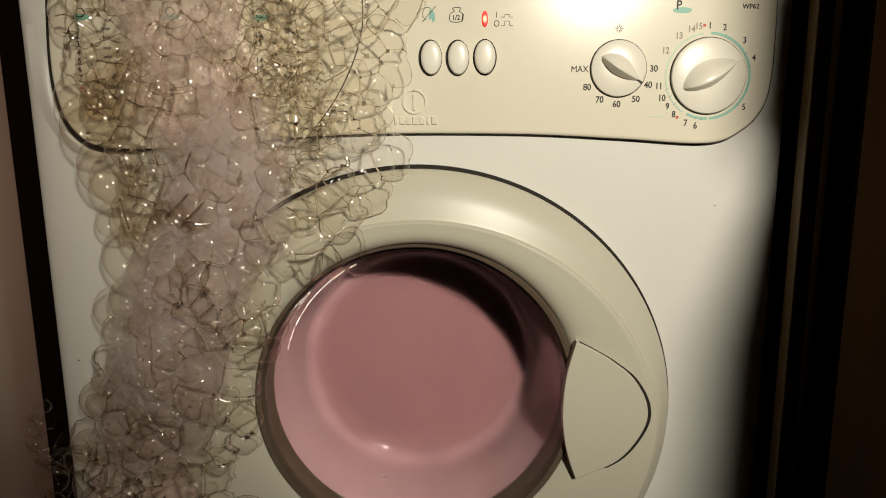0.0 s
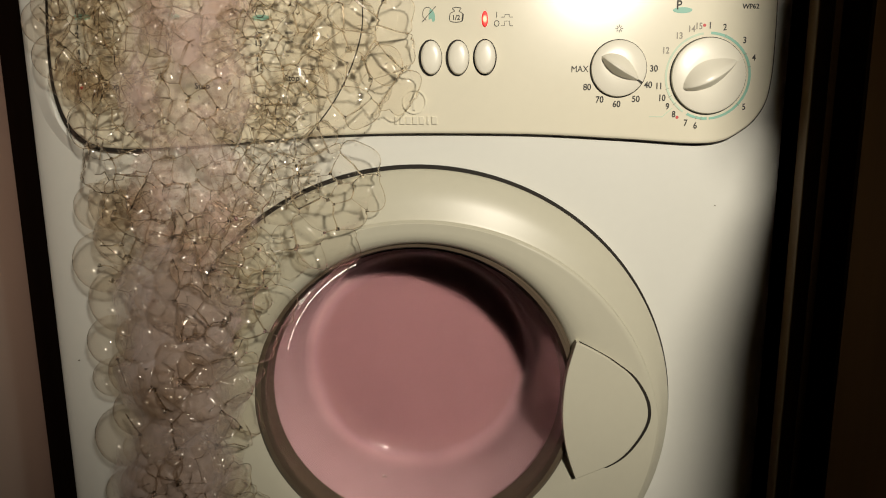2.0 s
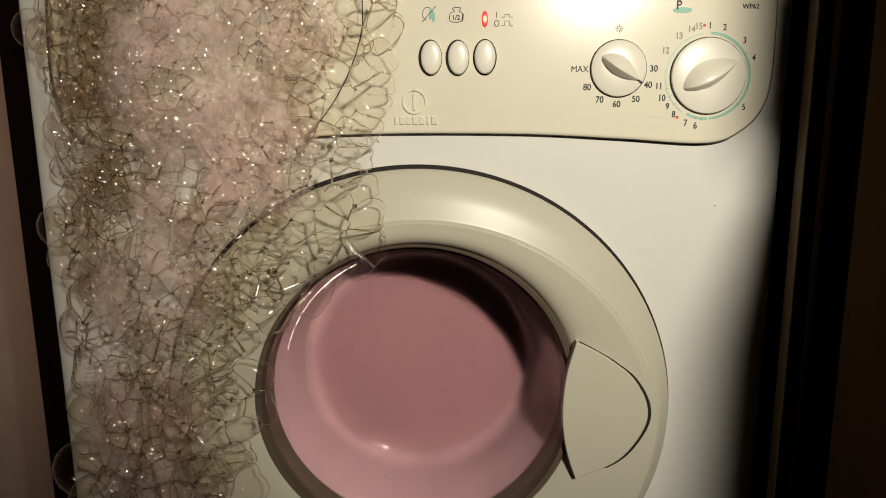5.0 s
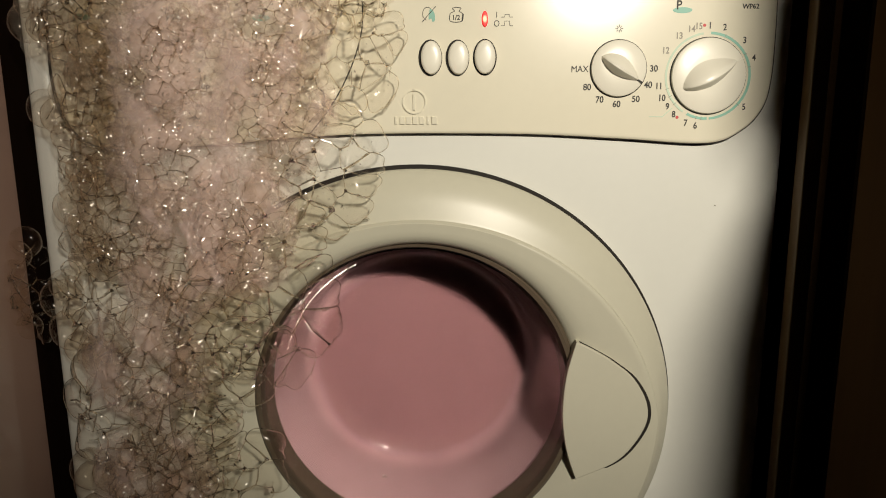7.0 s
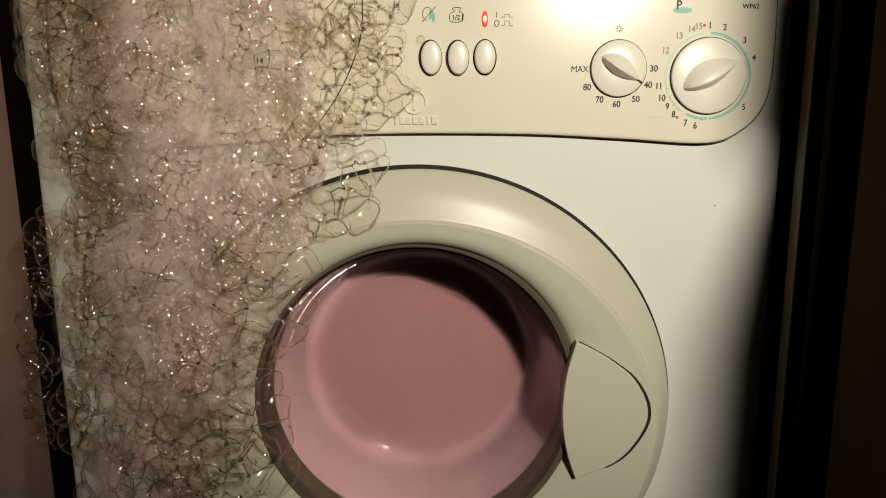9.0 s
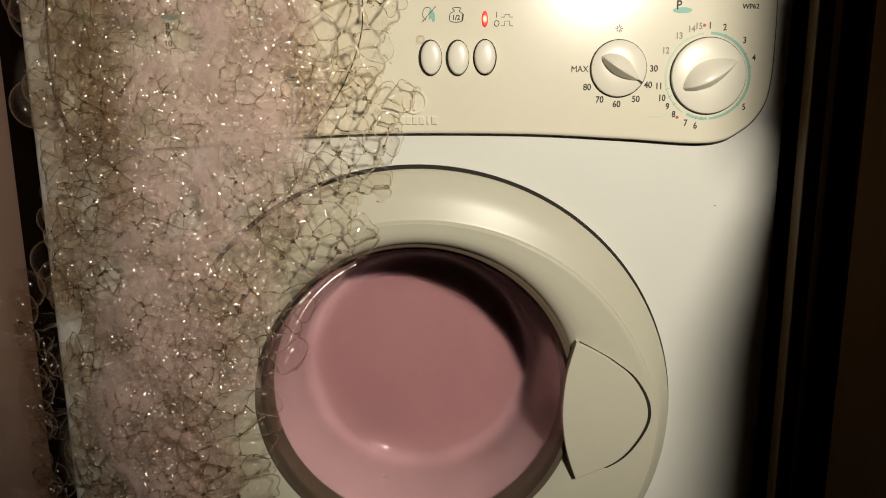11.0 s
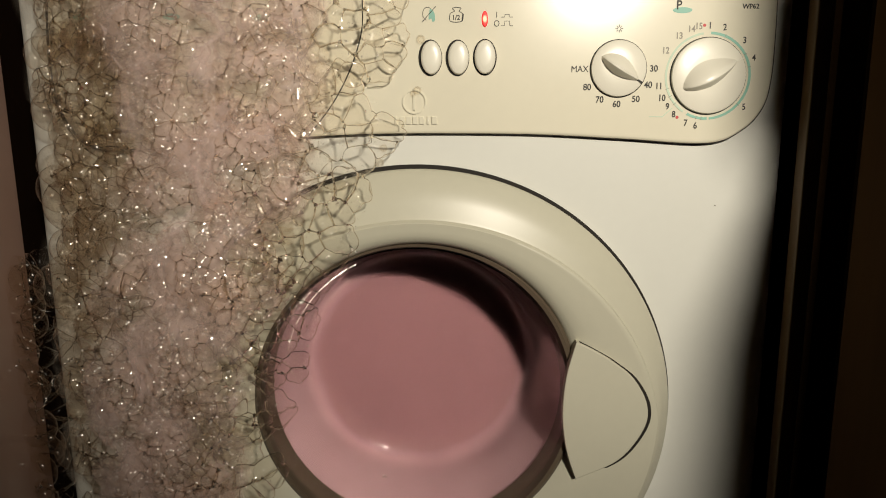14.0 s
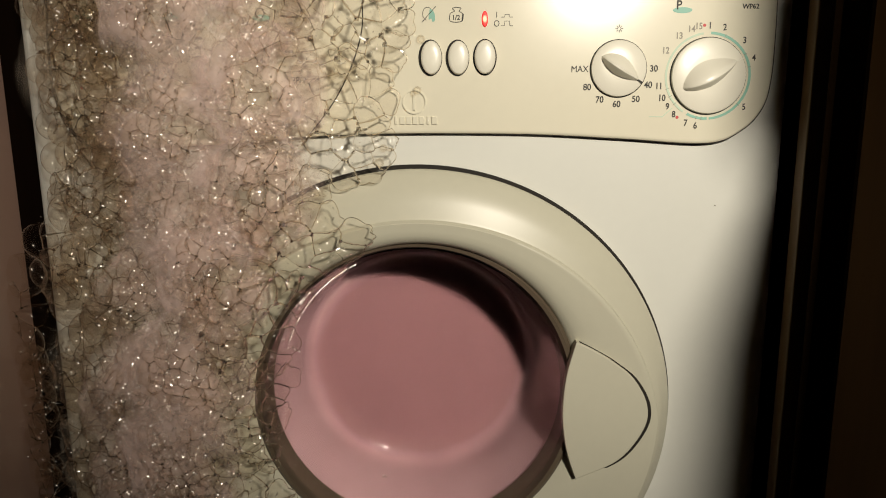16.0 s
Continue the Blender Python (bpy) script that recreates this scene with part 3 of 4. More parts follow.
def door(wm):
    # dark gap round the door
    bm, loops = lathe(lambda a: [(0.2121, 0.2079, 0.0005), (0.2121, 0.2079, -0.0008), (0.19, 0.19, -0.0008)], 320)
    part("door_gap", bm, SEAM, wm, at=pose(DOOR_X - 0.0008, 0, DOOR_Z + 0.0010))

    # moulded ring: low at its rim, a crease that leaves the hole towards the sides, a sloping inner lip
    def ring(a):
        up = max(0.0, math.sin(a))
        c = 0.1975 - 0.0290 * up
        lift = -0.0175 - 0.006 * up
        hx, hz, off = 0.1310, 0.1310, 0.0170
        off_z = off
        s = math.sin(a)
        inner = hx + (off_z * s)
        out = [(0.2095, 0.2055, 0.002), (0.2095, 0.2055, -0.006), (0.2080, 0.2040, -0.0085), (0.2050, 0.2010, -0.0105)]
        for f, y in ((0.25, 0.42), (0.6, 0.80), (0.90, 0.97), (0.955, 1.02), (0.985, 1.15), (1.0, 1.22)):
            r = 0.205 + (c - 0.205) * f
            out.append((r, r - 0.002, -0.0105 + (lift + 0.0105) * y))
        peak = -0.0105 + (lift + 0.0105) * 1.30
        for f, y in ((0.02, 0.0004), (0.05, 0.0), (0.10, 0.0002), (0.35, 0.0010), (0.6, 0.0020), (0.8, 0.0046), (0.92, 0.0076), (1.0, 0.0115)):
            r = c + (inner - c) * f
            out.append((r, r - 0.002 * (1 - f), peak + y))
        r = inner - 0.002
        out.append((r, r, 0.004))
        return out

    bm, _ = lathe(ring, 320)
    d = part("door", bm, DOOR, wm, "ivory plastic porthole door ring", at=pose(DOOR_X, 0, DOOR_Z))
    # brown seal inside the hole
    bm, _ = lathe(lambda a: [(0.1345, 0.1345, -0.012), (0.1315, 0.1315, -0.0150), (0.1285, 0.1285, -0.0145), (0.1256, 0.1256, -0.004), (0.1245, 0.1245, 0.012)], 128)
    part("door_seal", bm, GASKET, d, "dark brown rubber seal", at=pose(-0.0020, 0, 0.0165))
    # glass bowl and the suds behind it
    def bowl(gap):
        pr = [(0.1258, -0.008), (0.1243, 0.002), (0.1216, 0.014), (0.1185, 0.026), (0.1150, 0.038), (0.1115, 0.050), (0.1092, 0.060), (0.1055, 0.0685), (0.0975, 0.0740), (0.0820, 0.0757), (0.0550, 0.0768), (0.002, 0.0775)]
        return lambda a: [(r + gap * 0.6, r + gap * 0.6, y * 1.18 + gap) for r, y in pr]
    bm, loops = lathe(bowl(0.0), 128)
    bm.faces.new(loops[-1])
    bm2, loops2 = lathe(bowl(0.003), 128)
    bm2.faces.new(loops2[-1])
    bmesh.ops.reverse_faces(bm2, faces=bm2.faces[:])
    g = part("door_glass", merge(bm, bm2), GLASS, d, "clear bowl-shaped door glass", at=pose(-0.0020, 0, 0.0165))
    g.visible_shadow = False
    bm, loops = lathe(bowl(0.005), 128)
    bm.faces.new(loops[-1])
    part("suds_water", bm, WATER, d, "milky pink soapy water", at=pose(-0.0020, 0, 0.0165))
    # flat facets near the glass's mouth, added and tilted to make its highlight streak
    rng = random.Random(5)
    drop, loops = lathe(lambda a: [(0.1, 0.1, 0.35), (1.0, 1.0, 0.0), (0.6, 0.6, -0.07), (0.15, 0.15, -0.10)], 8)
    drop.faces.new(loops[-1])
    facet_mesh = mesh_of("streak_facet", drop, GLINT)
    streak = [(113.5 + 5.5 * rng.random(), rng.uniform(0.5, 0.9), 1.6) for _ in range(9)]
    streak += [(121 + 24 * i / 40, 0.85 - 0.35 * abs(i / 20 - 1), 2.6) for i in range(41)]
    streak += [(147 + 18 * rng.random(), rng.uniform(0.4, 0.8), 1.8) for _ in range(14)]
    streak += [(171, 0.6, 1.0), (176, 0.5, 1.0)]
    streak += [(252, 1.6, 1.2), (253.5, 1.0, 1.0), (341, 0.9, 1.5)]
    for deg, k, long in streak:
        a = radians(deg)
        ob = new("streak_facet", facet_mesh)
        ob.parent = g
        tilt = Matrix.Rotation(rng.gauss(0.20, 0.03), 4, "Z") @ Matrix.Rotation(rng.gauss(-0.32, 0.03), 4, "X")
        deep, far = (0.026, 0.1172) if deg < 200 else (0.052, 0.1112)
        ob.matrix_basis = pose(far * math.cos(a), deep, far * math.sin(a)) @ tilt @ Matrix.Rotation(-a, 4, "Y") @ Matrix.Diagonal((0.0009 * k, 0.0009 * k, 0.0009 * k * long, 1))
    # handle with its dark recess
    line = curve_points(HANDLE_OUTER, 6, closed=False)[:-1] + curve_points(HANDLE_INNER, 6, closed=False)[:-1]
    line = [(x - DOOR_X, z - DOOR_Z) for x, z in line]
    part("door_handle", slab(line, -0.0240, -0.0150, 0.0010), DOOR, d, "ivory door handle flap")
    outer, inner = curve_points(HANDLE_OUTER, 6, closed=False)[:-1], curve_points(HANDLE_INNER, 6, closed=False)[:-1]
    hollow = [(x + 0.0034, z - 0.0012) for x, z in outer[:-3]]
    hollow += [(x + 0.0030 + 0.010 * min(1.0, (1 - i / len(inner)) * 3), z - 0.0012) for i, (x, z) in enumerate(inner) if i > 2]
    part("handle_recess", slab([(x - DOOR_X, z - DOOR_Z) for x, z in hollow], -0.0208, -0.012), SEAM, d)
    return d


HANDLE_OUTER = [(0.1335, 0.5497), (0.1486, 0.5420), (0.1638, 0.5324), (0.1816, 0.5170), (0.1931, 0.4942), (0.1905, 0.4726), (0.1709, 0.4463), (0.1361, 0.4294)]
HANDLE_INNER = [(0.1361, 0.4294), (0.1280, 0.4547), (0.1240, 0.4854), (0.1259, 0.5184), (0.1335, 0.5497)]


# ---- foam ----
from mathutils.geometry import delaunay_2d_cdt

# way that the foam has slid down at each time, in metres
SLIDE = [(0.0, 0), (0.5, 0.02), (1.0, 0.039), (1.5, 0.054), (2.0, 0.068), (2.5, 0.0855), (3.0, 0.109), (3.5, 0.1385), (4.0, 0.1685), (4.5, 0.196), (5.0, 0.22), (5.5, 0.24), (6.0, 0.257), (6.5, 0.27), (7.0, 0.278), (7.5, 0.2855), (7.8, 0.294), (8.0, 0.306), (8.5, 0.337), (9.0, 0.37), (9.5, 0.4), (10.0, 0.427), (10.5, 0.453), (11.0, 0.478), (11.5, 0.502), (12.0, 0.526), (12.5, 0.55), (13.0, 0.573), (13.5, 0.596), (14.0, 0.617), (14.5, 0.636), (15.0, 0.655), (15.5, 0.675), (16.0, 0.694)]
# edges of the stream by height: z, left x, right x
BANKS = [(0.90, -0.256, -0.022), (0.815, -0.256, -0.016), (0.70, -0.245, -0.034), (0.66, -0.243, -0.050), (0.60, -0.243, -0.096), (0.52, -0.244, -0.132), (0.45, -0.247, -0.140), (0.40, -0.248, -0.128), (0.0, -0.24, -0.10)]


def banks(z):
    for (z1, a1, b1), (z0, a0, b0) in zip(BANKS, BANKS[1:]):
        if z >= z0:
            f = min(1.0, (z - z0) / (z1 - z0))
            return a0 + (a1 - a0) * f, b0 + (b1 - b0) * f
    return BANKS[-1][1:]


def squeeze(s):
    """How far the left bank lies to the right, by the foam's place along the stream (0 at the lid, downwards)."""
    knots = [(-2.0, 0.0), (-0.10, 0.0), (-0.05, 0.014), (0.0, 0.022), (0.06, 0.018), (0.10, 0.034), (0.14, 0.052), (0.18, 0.062), (0.24, 0.058), (0.28, 0.044), (0.33, 0.020), (0.40, 0.0), (0.9, 0.0)]
    for (s0, a), (s1, b) in zip(knots, knots[1:]):
        if s <= s1:
            return a + (b - a) * (s - s0) / (s1 - s0)
    return 0.0


def stream(s0, lane, t, slid):
    """Place of a clump: out of the drawer slot, down the front, and out over the floor."""
    # the lowest foam runs ahead at first
    s = s0 + slid + 1.3 * max(0.0, min(1.0, s0 / 0.24)) * min(slid, 0.11)
    if s < 0.0:
        z, y = 0.822, min(0.44, -0.014 - s)
    else:
        z, y = 0.822 - s, -0.014
    over = 0.0
    if z < 0.05:
        over = 0.05 - z
        z = 0.05
    left, right = banks(z)
    left += squeeze(s0) * max(0.0, min(1.0, (0.23 - slid) / 0.12))
    if s0 > -0.06:
        right -= 0.032 * max(0.0, min(1.0, (0.27 - slid) / 0.12)) * min(1.0, (s0 + 0.06) / 0.08) * max(0.0, min(1.0, (0.68 - z) / 0.08))
    x = left + lane * (right - left)
    if s >= 0:
        r = math.hypot(x - DOOR_X, z - DOOR_Z)
        y -= 0.022 * max(0.0, min(1.0, (0.235 - r) / 0.05))
    y -= min(over, 0.34)
    return Vector((x, y, z))


def cells(rng, rx, rz, size):
    """Irregular polygons that fill a lumpy oval: their corners, and each one's ring."""
    n = int(1.5 * (2 * rx + 4 * size) * (2 * rz + 4 * size) / size ** 2)
    pts = []
    tries = 0
    while len(pts) < n and tries < n * 12:
        tries += 1
        p = Vector((rng.uniform(-rx - 2 * size, rx + 2 * size), rng.uniform(-rz - 2 * size, rz + 2 * size)))
        gap = size * rng.choice((0.45, 0.7, 0.9, 1.1))
        if all((p - q).length_squared > gap * gap for q in pts):
            pts.append(p)
    verts, _, tris, _, _, _ = delaunay_2d_cdt(pts, [], [], 0, 1e-7)
    centre = []
    for a, b, c in tris:
        ax, ay = verts[a]
        bx, by = verts[b]
        cx, cy = verts[c]
        d = 2 * (ax * (by - cy) + bx * (cy - ay) + cx * (ay - by))
        if abs(d) < 1e-12:
            centre.append((verts[a] + verts[b] + verts[c]) / 3)
            continue
        ux = ((ax * ax + ay * ay) * (by - cy) + (bx * bx + by * by) * (cy - ay) + (cx * cx + cy * cy) * (ay - by)) / d
        uy = ((ax * ax + ay * ay) * (cx - bx) + (bx * bx + by * by) * (ax - cx) + (cx * cx + cy * cy) * (bx - ax)) / d
        centre.append(Vector((ux, uy)))
    round_ = {}
    for i, tri in enumerate(tris):
        for v in tri:
            round_.setdefault(v, []).append(i)
    lumps = [(rng.uniform(0.02, 0.09), rng.randint(2, 6), rng.uniform(0, 6.3)) for _ in range(3)]

    def inside(p):
        a = math.atan2(p.y / rz, p.x / rx)
        return math.hypot(p.x / rx, p.y / rz) < 1 + sum(k * math.sin(m * a + q) for k, m, q in lumps)

    rings = []
    for v, ts in round_.items():
        p = verts[v]
        if not inside(p) or len(ts) < 3:
            continue
        ts = sorted(ts, key=lambda i: math.atan2(centre[i].y - p.y, centre[i].x - p.x))
        if max((centre[i] - p).length for i in ts) > 2.2 * size:
            continue
        rings.append((p, ts))
    return centre, rings


def tube(verts, faces, a, b, r):
    d = b - a
    if d.length < 1e-6:
        return
    d.normalize()
    u = d.orthogonal().normalized()
    w = d.cross(u)
    k = len(verts)
    for p in (a, b):
        for i in range(3):
            q = 2 * math.pi * i / 3
            verts.append(p + r * (math.cos(q) * u + math.sin(q) * w))
    for i in range(3):
        j = (i + 1) % 3
        faces.append((k + i, k + j, k + 3 + j, k + 3 + i))


def layer(rng, rx, rz, size, depth, swell, thread, film, border, side=0, filmed=True):
    """One sheet of bubbles: domed films and the threads between them, bulging towards the viewer."""
    centre, rings = cells(rng, rx, rz, size)
    fv, ff = film
    bv, bf = border
    lift = {}

    def place(i):
        if i not in lift:
            p = centre[i]
            q = min(1.0, (p.x / rx) ** 2 + (p.y / rz) ** 2)
            h = depth * math.sqrt(max(0.03, 1 - 0.93 * q)) + rng.uniform(-0.25, 0.25) * size
            lift[i] = Vector((p.x, -h, p.y))
        return lift[i]

    uses = {}
    for p, ts in rings:
        for i in range(len(ts)):
            pair = (min(ts[i], ts[i - 1]), max(ts[i], ts[i - 1]))
            uses[pair] = uses.get(pair, 0) + 1
    drawn = set()
    for p, ts in rings:
        base = [place(i) for i in ts]
        mid = sum(base, Vector()) / len(base)
        width = sum((b - mid).length for b in base) / len(base)
        edge = min(1.0, math.hypot(p.x / rx, p.y / rz))
        rim = False
        for i in range(len(ts)):
            a, b = base[i - 1], base[i]
            pair = (min(ts[i], ts[i - 1]), max(ts[i], ts[i - 1]))
            if uses[pair] < 2:
                rim = True
                continue
            if pair not in drawn:
                drawn.add(pair)
                m = (a + b) / 2 + Vector((rng.uniform(-1, 1), rng.uniform(-1, 1), rng.uniform(-1, 1))) * 0.10 * size
                r = thread * rng.choice((0.4, 0.6, 0.8, 1.0, 1.3, 1.6))
                if rng.random() < 0.5:
                    node(bv, bf, a, r * rng.uniform(1.6, 3.0))
                tube(bv, bf, a, m, r)
                tube(bv, bf, m, b, r * rng.uniform(0.7, 1.2))
        if not filmed:
            continue
        outer = rim and side * p.x > 0.10 * rx
        if outer and side < 0 and rng.random() < 0.75:
            ball(fv, ff, mid, width * rng.uniform(1.0, 1.45))
            continue
        out = Vector((p.x / rx * edge * 0.9 + rng.uniform(-0.5, 0.5), -1.0 + 0.5 * edge, p.y / rz * edge * 0.9 + rng.uniform(-0.5, 0.5))).normalized()
        dense = []
        for i in range(len(base)):
            a, b = base[i], base[(i + 1) % len(base)]
            pair = (min(ts[i], ts[(i + 1) % len(ts)]), max(ts[i], ts[(i + 1) % len(ts)]))
            if outer and uses[pair] < 2:
                away = (a + b) / 2 - mid
                away = away.normalized() * (b - a).length * rng.uniform(0.28, 0.46)
                arc = [a + (b - a) * (q / 8) + away * (q / 8) * (1 - q / 8) * 4 for q in range(9)]
                dense.extend(arc[:-1])
                for u, v in zip(arc, arc[1:]):
                    tube(bv, bf, u, v, thread * 0.75)
                continue
            steps = 1 + int((b - a).length / (0.5 * width))
            dense.extend(a + (b - a) * (q / steps) for q in range(steps))
        n = len(dense)
        k = len(fv)
        fv.extend(dense)
        for shrink, rise, soft in ((0.86, 0.36, 0.35), (0.62, 0.72, 0.7), (0.30, 0.93, 1.0)):
            for b in dense:
                d = b - mid
                fv.append(mid + d * shrink * (1 - soft + soft * width / max(d.length, 1e-5)) + out * width * swell * rise)
        fv.append(mid + out * width * swell)
        for i in range(n):
            j = (i + 1) % n
            for q in range(3):
                ff.append((k + q * n + i, k + q * n + j, k + (q + 1) * n + j, k + (q + 1) * n + i))
            ff.append((k + 3 * n + i, k + 3 * n + j, k + 4 * n))


def node(verts, faces, c, r):
    """The small swelling where liquid borders meet."""
    k = len(verts)
    verts.extend(c + Vector(d) * r for d in ((1, -1, 1), (-1, -1, -1), (-1, 1, 1), (1, 1, -1)))
    faces.extend(((k, k + 1, k + 2), (k, k + 3, k + 1), (k, k + 2, k + 3), (k + 1, k + 3, k + 2)))


def ball(verts, faces, c, r, flat=0.6, n=22, m=12):
    """A round bubble."""
    k = len(verts)
    for i in range(1, m):
        a = math.pi * i / m
        for j in range(n):
            b = 2 * math.pi * j / n
            verts.append(c + Vector((math.sin(a) * math.cos(b), math.sin(a) * math.sin(b) * flat, math.cos(a))) * r)
    verts.extend((c + Vector((0, 0, r)), c - Vector((0, 0, r))))
    top = k + (m - 1) * n
    for j in range(n):
        q = (j + 1) % n
        for i in range(m - 2):
            faces.append((k + i * n + j, k + i * n + q, k + (i + 1) * n + q, k + (i + 1) * n + j))
        faces.append((top, k + q, k + j))
        faces.append((top + 1, k + (m - 2) * n + j, k + (m - 2) * n + q))


def sheet(name, verts, faces, material, parent, smooth=True, label=""):
    me = bpy.data.meshes.new(name)
    me.from_pydata([tuple(v) for v in verts], [], faces)
    me.materials.append(material)
    if smooth:
        me.shade_smooth()
    ob = new(name, me)
    ob.parent = parent
    if label:
        tagged(ob, label)
    return ob


def foam_clump(seed, rx, rz, size, dense, sparks, side, cored=True, milky=False):
    rng = random.Random(seed)
    label = "wet pinkish foam of fine bubbles sliding down" if dense > 0.5 else "clear foam of large soap bubbles sliding down"
    clump = tagged(new("foam_clump"), label, "foam", "foam running down the machine")
    film, border = ([], []), ([], [])
    thread = 0.00030 if sparks < 50 else 0.00048 if dense < 0.7 else 0.00031
    layer(rng, rx, rz, size, 0.028, 0.6, thread, film, ([], []) if milky else border, side)
    if side < 0 and sparks > 50:
        layer(rng, rx, rz, size * 0.75, 0.019, 0.5, 0.00045, film, border, side, False)
    if side == 0 and dense < 0.5:
        layer(rng, rx * 1.04, rz * 1.04, size * 0.85, 0.010, 0.5, 0.00036, film, border, side, False)
    tagged(sheet("soap_film", *film, FILM, clump, label="clear glossy soap film"), kind="stuff")
    if border[0]:
        tagged(sheet("liquid_border", *border, BORDER, clump, False), kind="stuff")
    # milky core: a lumpy lens of fine suds
    bm = bmesh.new()
    bmesh.ops.create_icosphere(bm, subdivisions=4, radius=1)
    off = Vector((rng.uniform(0, 50), rng.uniform(0, 50), rng.uniform(0, 50)))
    for v in bm.verts:
        f = 1 + 0.35 * noise.noise(v.co * 1.6 + off) + 0.18 * noise.noise(v.co * 5 + off)
        v.co = Vector((v.co.x * rx * 1.15 * f, (-0.019 if dense > 0.5 else -0.014) + v.co.y * 0.006 * f, v.co.z * rz * 1.15 * f))
    if side < 1 and cored:
        part("milky_core", bm, THICK_SUDS if milky else PINK_SUDS if dense > 0.5 else SHADED_SUDS, clump)
    else:
        bm.free()
    # flakes added for the foam's glints, tilted towards the lamp
    gv, gf = [], []
    for _ in range(sparks):
        q, a = math.sqrt(rng.random()), rng.uniform(0, 6.283)
        x, z = q * math.cos(a) * rx, q * math.sin(a) * rz
        c = Vector((x, -0.034 * math.sqrt(1 - 0.85 * q * q) - rng.uniform(-0.008, 0.002), z))
        r = 0.85 * rng.choice((0.0003, 0.0003, 0.0003, 0.0004, 0.0004, 0.0006, 0.0009)) * rng.uniform(0.7, 1.2)
        turn = (Euler((rng.gauss(-0.30, 0.30), 0, rng.gauss(0.20, 0.30))).to_matrix() @ Euler((0, rng.uniform(0, 6.3), 0)).to_matrix())
        long = rng.choice((1.0, 1.3, 2.2))
        k0 = len(gv)
        for i in range(6):
            a = i * math.pi / 3
            gv.append(c + turn @ Vector((math.cos(a) * r * long, 0, math.sin(a) * r)))
        gv.append(c + turn @ Vector((0, -0.12 * r, 0)))
        gv.append(c + turn @ Vector((0, 0.4 * r, 0)))
        for i in range(6):
            gf.append((k0 + i, k0 + (i + 1) % 6, k0 + 6))
            gf.append((k0 + (i + 1) % 6, k0 + i, k0 + 7))
    tagged(sheet("glint_flake", gv, gf, GLINT, clump, False), kind="stuff")
    return clump


LANES = (0.10, 0.36, 0.64, 0.88)
FOAM = []


def foam():
    rng = random.Random(7)
    s = -0.70
    row = 0
    while s < 0.47:
        for i, lane in enumerate(LANES):
            if i == 2 and s > 0.10:
                continue
            s0 = s + (0.026 if i % 2 else 0.0) + rng.uniform(-0.008, 0.008)
            young = s0 > -0.09
            milky = i == 1 and 0.12 < s0 < 0.40
            inner = i in (1, 2) if not young else i in (1,)
            size = (0.0165 if young else 0.0120) * (1.35 if i == 3 else 1.3 if i == 0 else 1.0) * rng.uniform(0.9, 1.2)
            dense = (0.8 if inner else 0.3) if not young else (0.55 if inner else 0.1)
            sparks = (1500 if inner else 260 if i == 3 else 550) if not young else (420 if inner else 110)
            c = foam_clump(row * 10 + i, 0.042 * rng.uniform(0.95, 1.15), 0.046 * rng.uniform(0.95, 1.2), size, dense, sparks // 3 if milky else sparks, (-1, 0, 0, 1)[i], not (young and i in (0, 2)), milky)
            FOAM.append((c, s0, lane + rng.uniform(-0.03, 0.03), rng.uniform(-0.006, 0.006)))
        s += 0.054 if 0.02 < s < 0.30 else 0.074
        row += 1


PANEL_FOAM = []


def panel_foam():
    """Foam clumps that leave the stream and slide down along the side panel."""
    rng = random.Random(31)
    starts = [0.46, 0.40, 0.35] + [-0.06 - 0.055 * i for i in range(12)]
    for i, s0 in enumerate(starts):
        c = foam_clump(900 + i, 0.014 * rng.uniform(0.9, 1.25), 0.040 * rng.uniform(0.9, 1.15), 0.0150 * rng.uniform(0.85, 1.15), 0.1, 20, -1, False)
        tagged(c, "clear foam sliding down along the rosy side panel", "foam", "foam running down the machine")
        PANEL_FOAM.append((c, s0 + rng.uniform(-0.008, 0.008), rng.uniform(-0.004, 0.004)))


BUBBLES = []


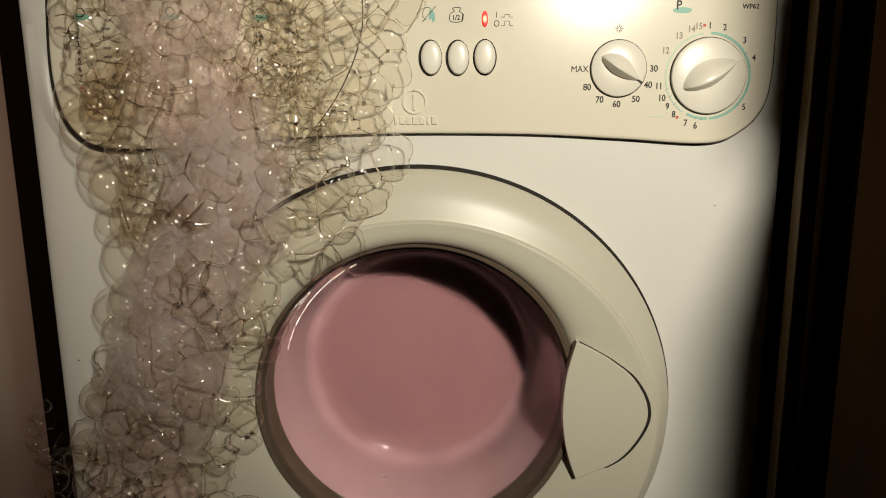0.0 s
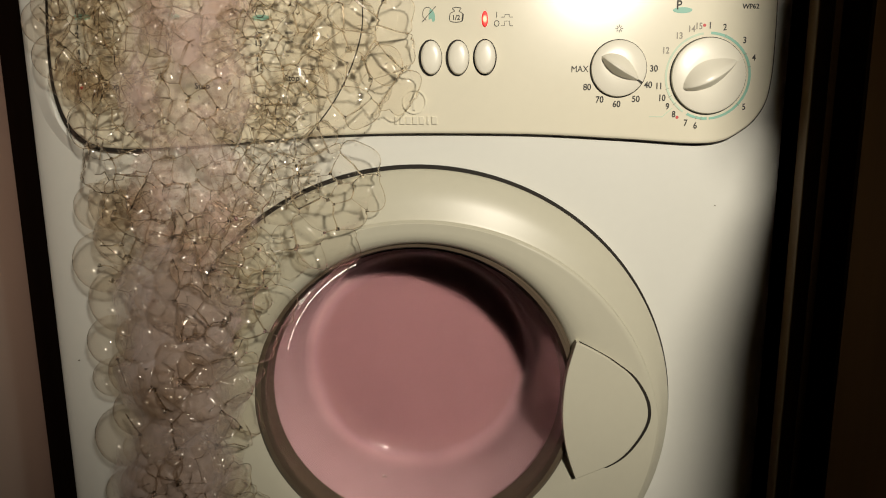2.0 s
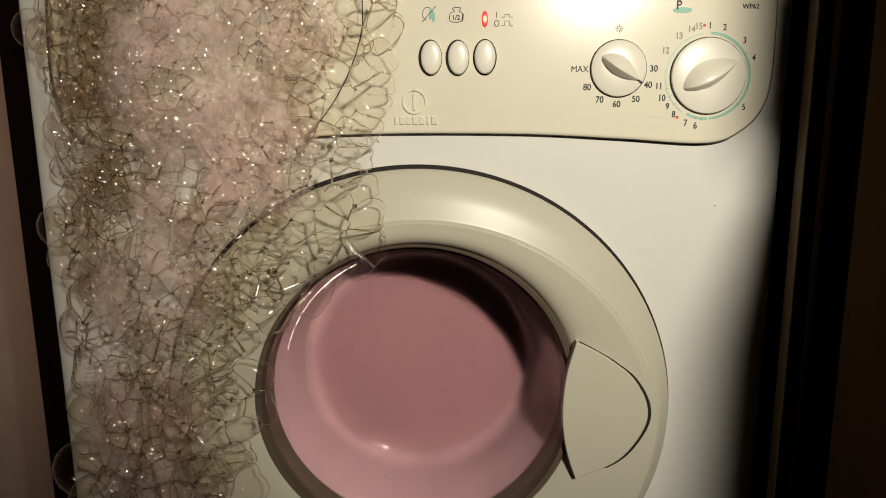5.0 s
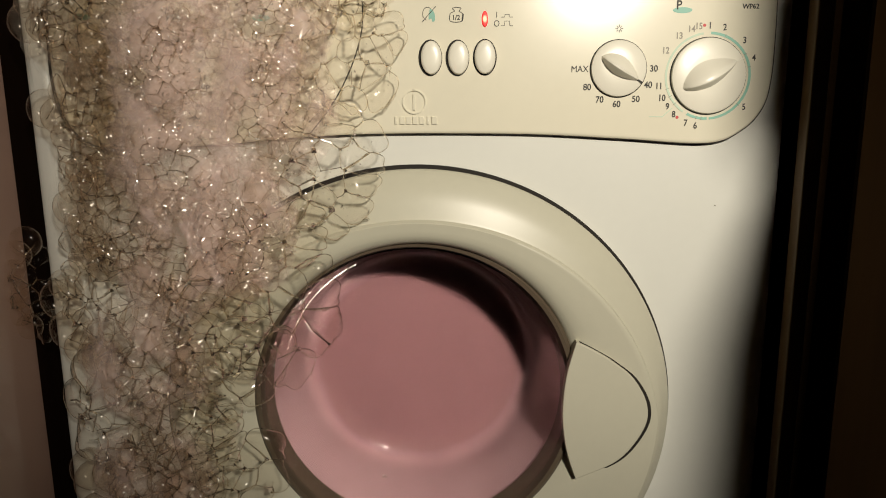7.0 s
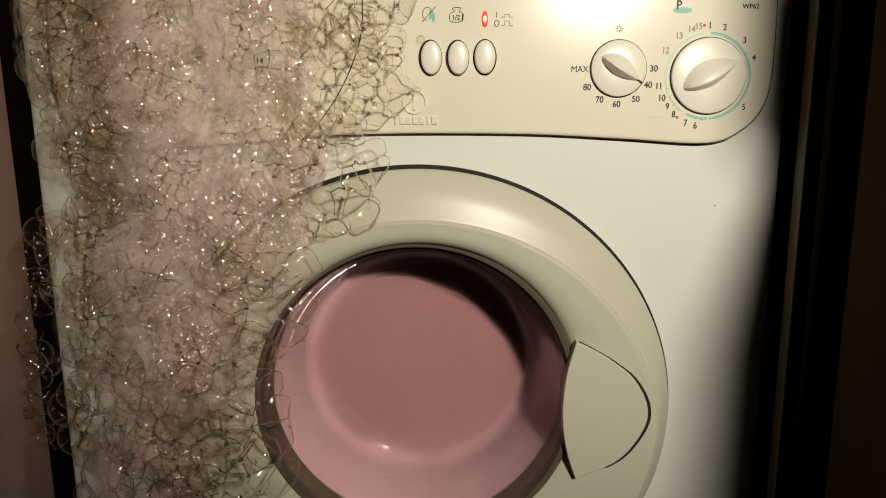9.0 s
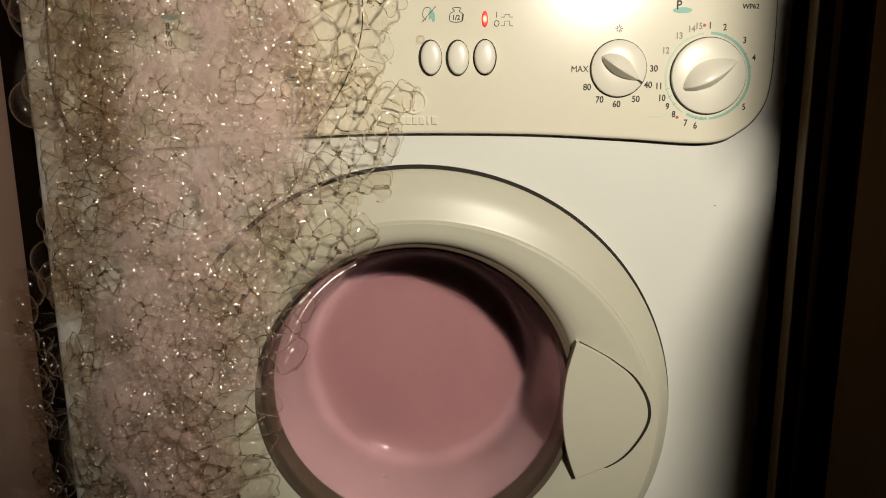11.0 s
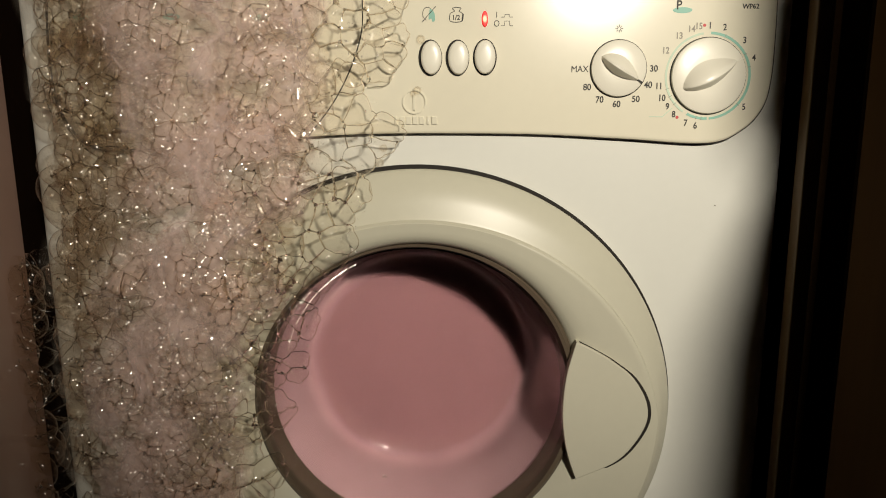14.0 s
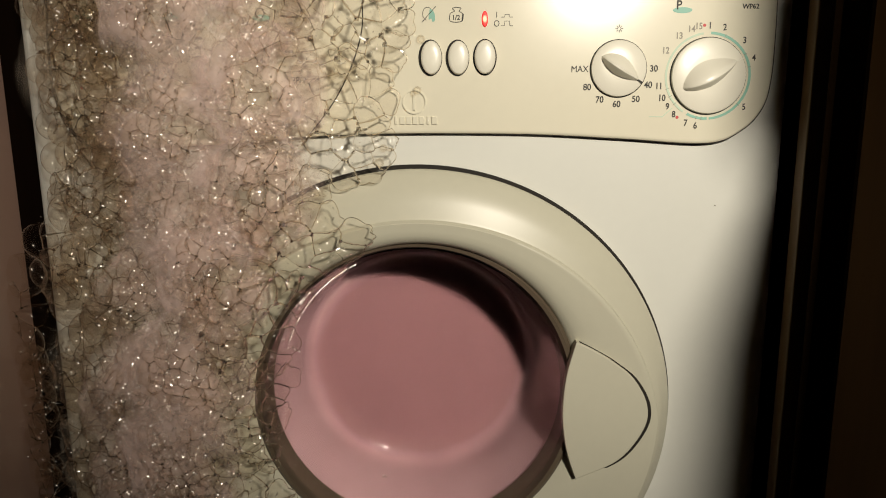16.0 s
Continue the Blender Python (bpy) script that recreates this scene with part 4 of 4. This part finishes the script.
def stray_bubbles():
    for at, r, drop in (((0.0115, 0.7860), 0.0032, 0.0), ((0.0084, 0.7479), 0.0030, 0.2), ((0.0049, 0.7454), 0.0022, 0.4), ((-0.0192, 0.7036), 0.0030, 0.9), ((-0.0226, 0.6921), 0.0036, 1.2)):
        v, f = [], []
        ball(v, f, Vector((0, 0, 0)), r, 0.8)
        me = bpy.data.meshes.new("stray_bubble")
        me.from_pydata([tuple(p) for p in v], [], f)
        me.materials.append(FILM)
        me.shade_smooth()
        ob = tagged(new("stray_bubble", me), "small clear soap bubble stuck to the machine's front", "soap bubble", "stray soap bubbles")
        BUBBLES.append((ob, at, r, drop))


room()
machine, front = washing_machine()
panel_details(machine, front)
dial(machine, (0.1629, 0.7630), 0.0212, -32, INK)
dial(machine, (PX, PZ), 0.0286, 27, KNOB)
door(machine)
foam()
panel_foam()
stray_bubbles()
for at, r in (((0.2458, 0.6556), 0.0006), ((-0.2786, 0.5288), 0.0006)):
    part("speck", slab(oval(at[0], at[1], r, r * 0.8, 10), -0.0003, 0.001), GASKET, machine)


# ---- what moves ----
def motions():
    walk(cam, [(0.0, STAND), (16.0, STAND)])
    for clump, s0, lane, dy in FOAM:
        rows = []
        for t, slid in SLIDE:
            p = stream(s0, lane, t, slid)
            rows.append((t, pose(p.x, p.y + dy, p.z, 0, 0, 0)))
        walk(clump, rows)
    for clump, s0, dx in PANEL_FOAM:
        rows = []
        for t, slid in SLIDE:
            p = stream(s0, 0.14, t, slid)
            f = max(0.0, min(1.0, (0.68 - p.z) / 0.09))
            rows.append((t, pose(p.x + (-0.2975 + dx - p.x) * f * f * (3 - 2 * f), p.y + 0.004 * f, p.z)))
        walk(clump, rows)
    # the small bubbles creep out of the drawer slot and stay
    for ob, at, r, drop in BUBBLES:
        y = -0.0065 + 0.0524 * (at[1] - 0.7143) - 0.7 * r if at[1] > 0.714 else -0.7 * r
        x0 = at[0] - 0.012
        walk(ob, [(0.0, pose(x0, 0.06, 0.8225)), (6.5 + drop, pose(x0, 0.05, 0.8225)), (7.2 + drop, pose(x0, -0.006, 0.8225)), (7.4 + drop, pose(x0, y - 0.002, 0.814)), (8.8 + drop, pose(at[0], y, at[1])), (9.2 + drop, pose(at[0], y, at[1])), (16.0, pose(at[0], y, at[1]))])


motions()
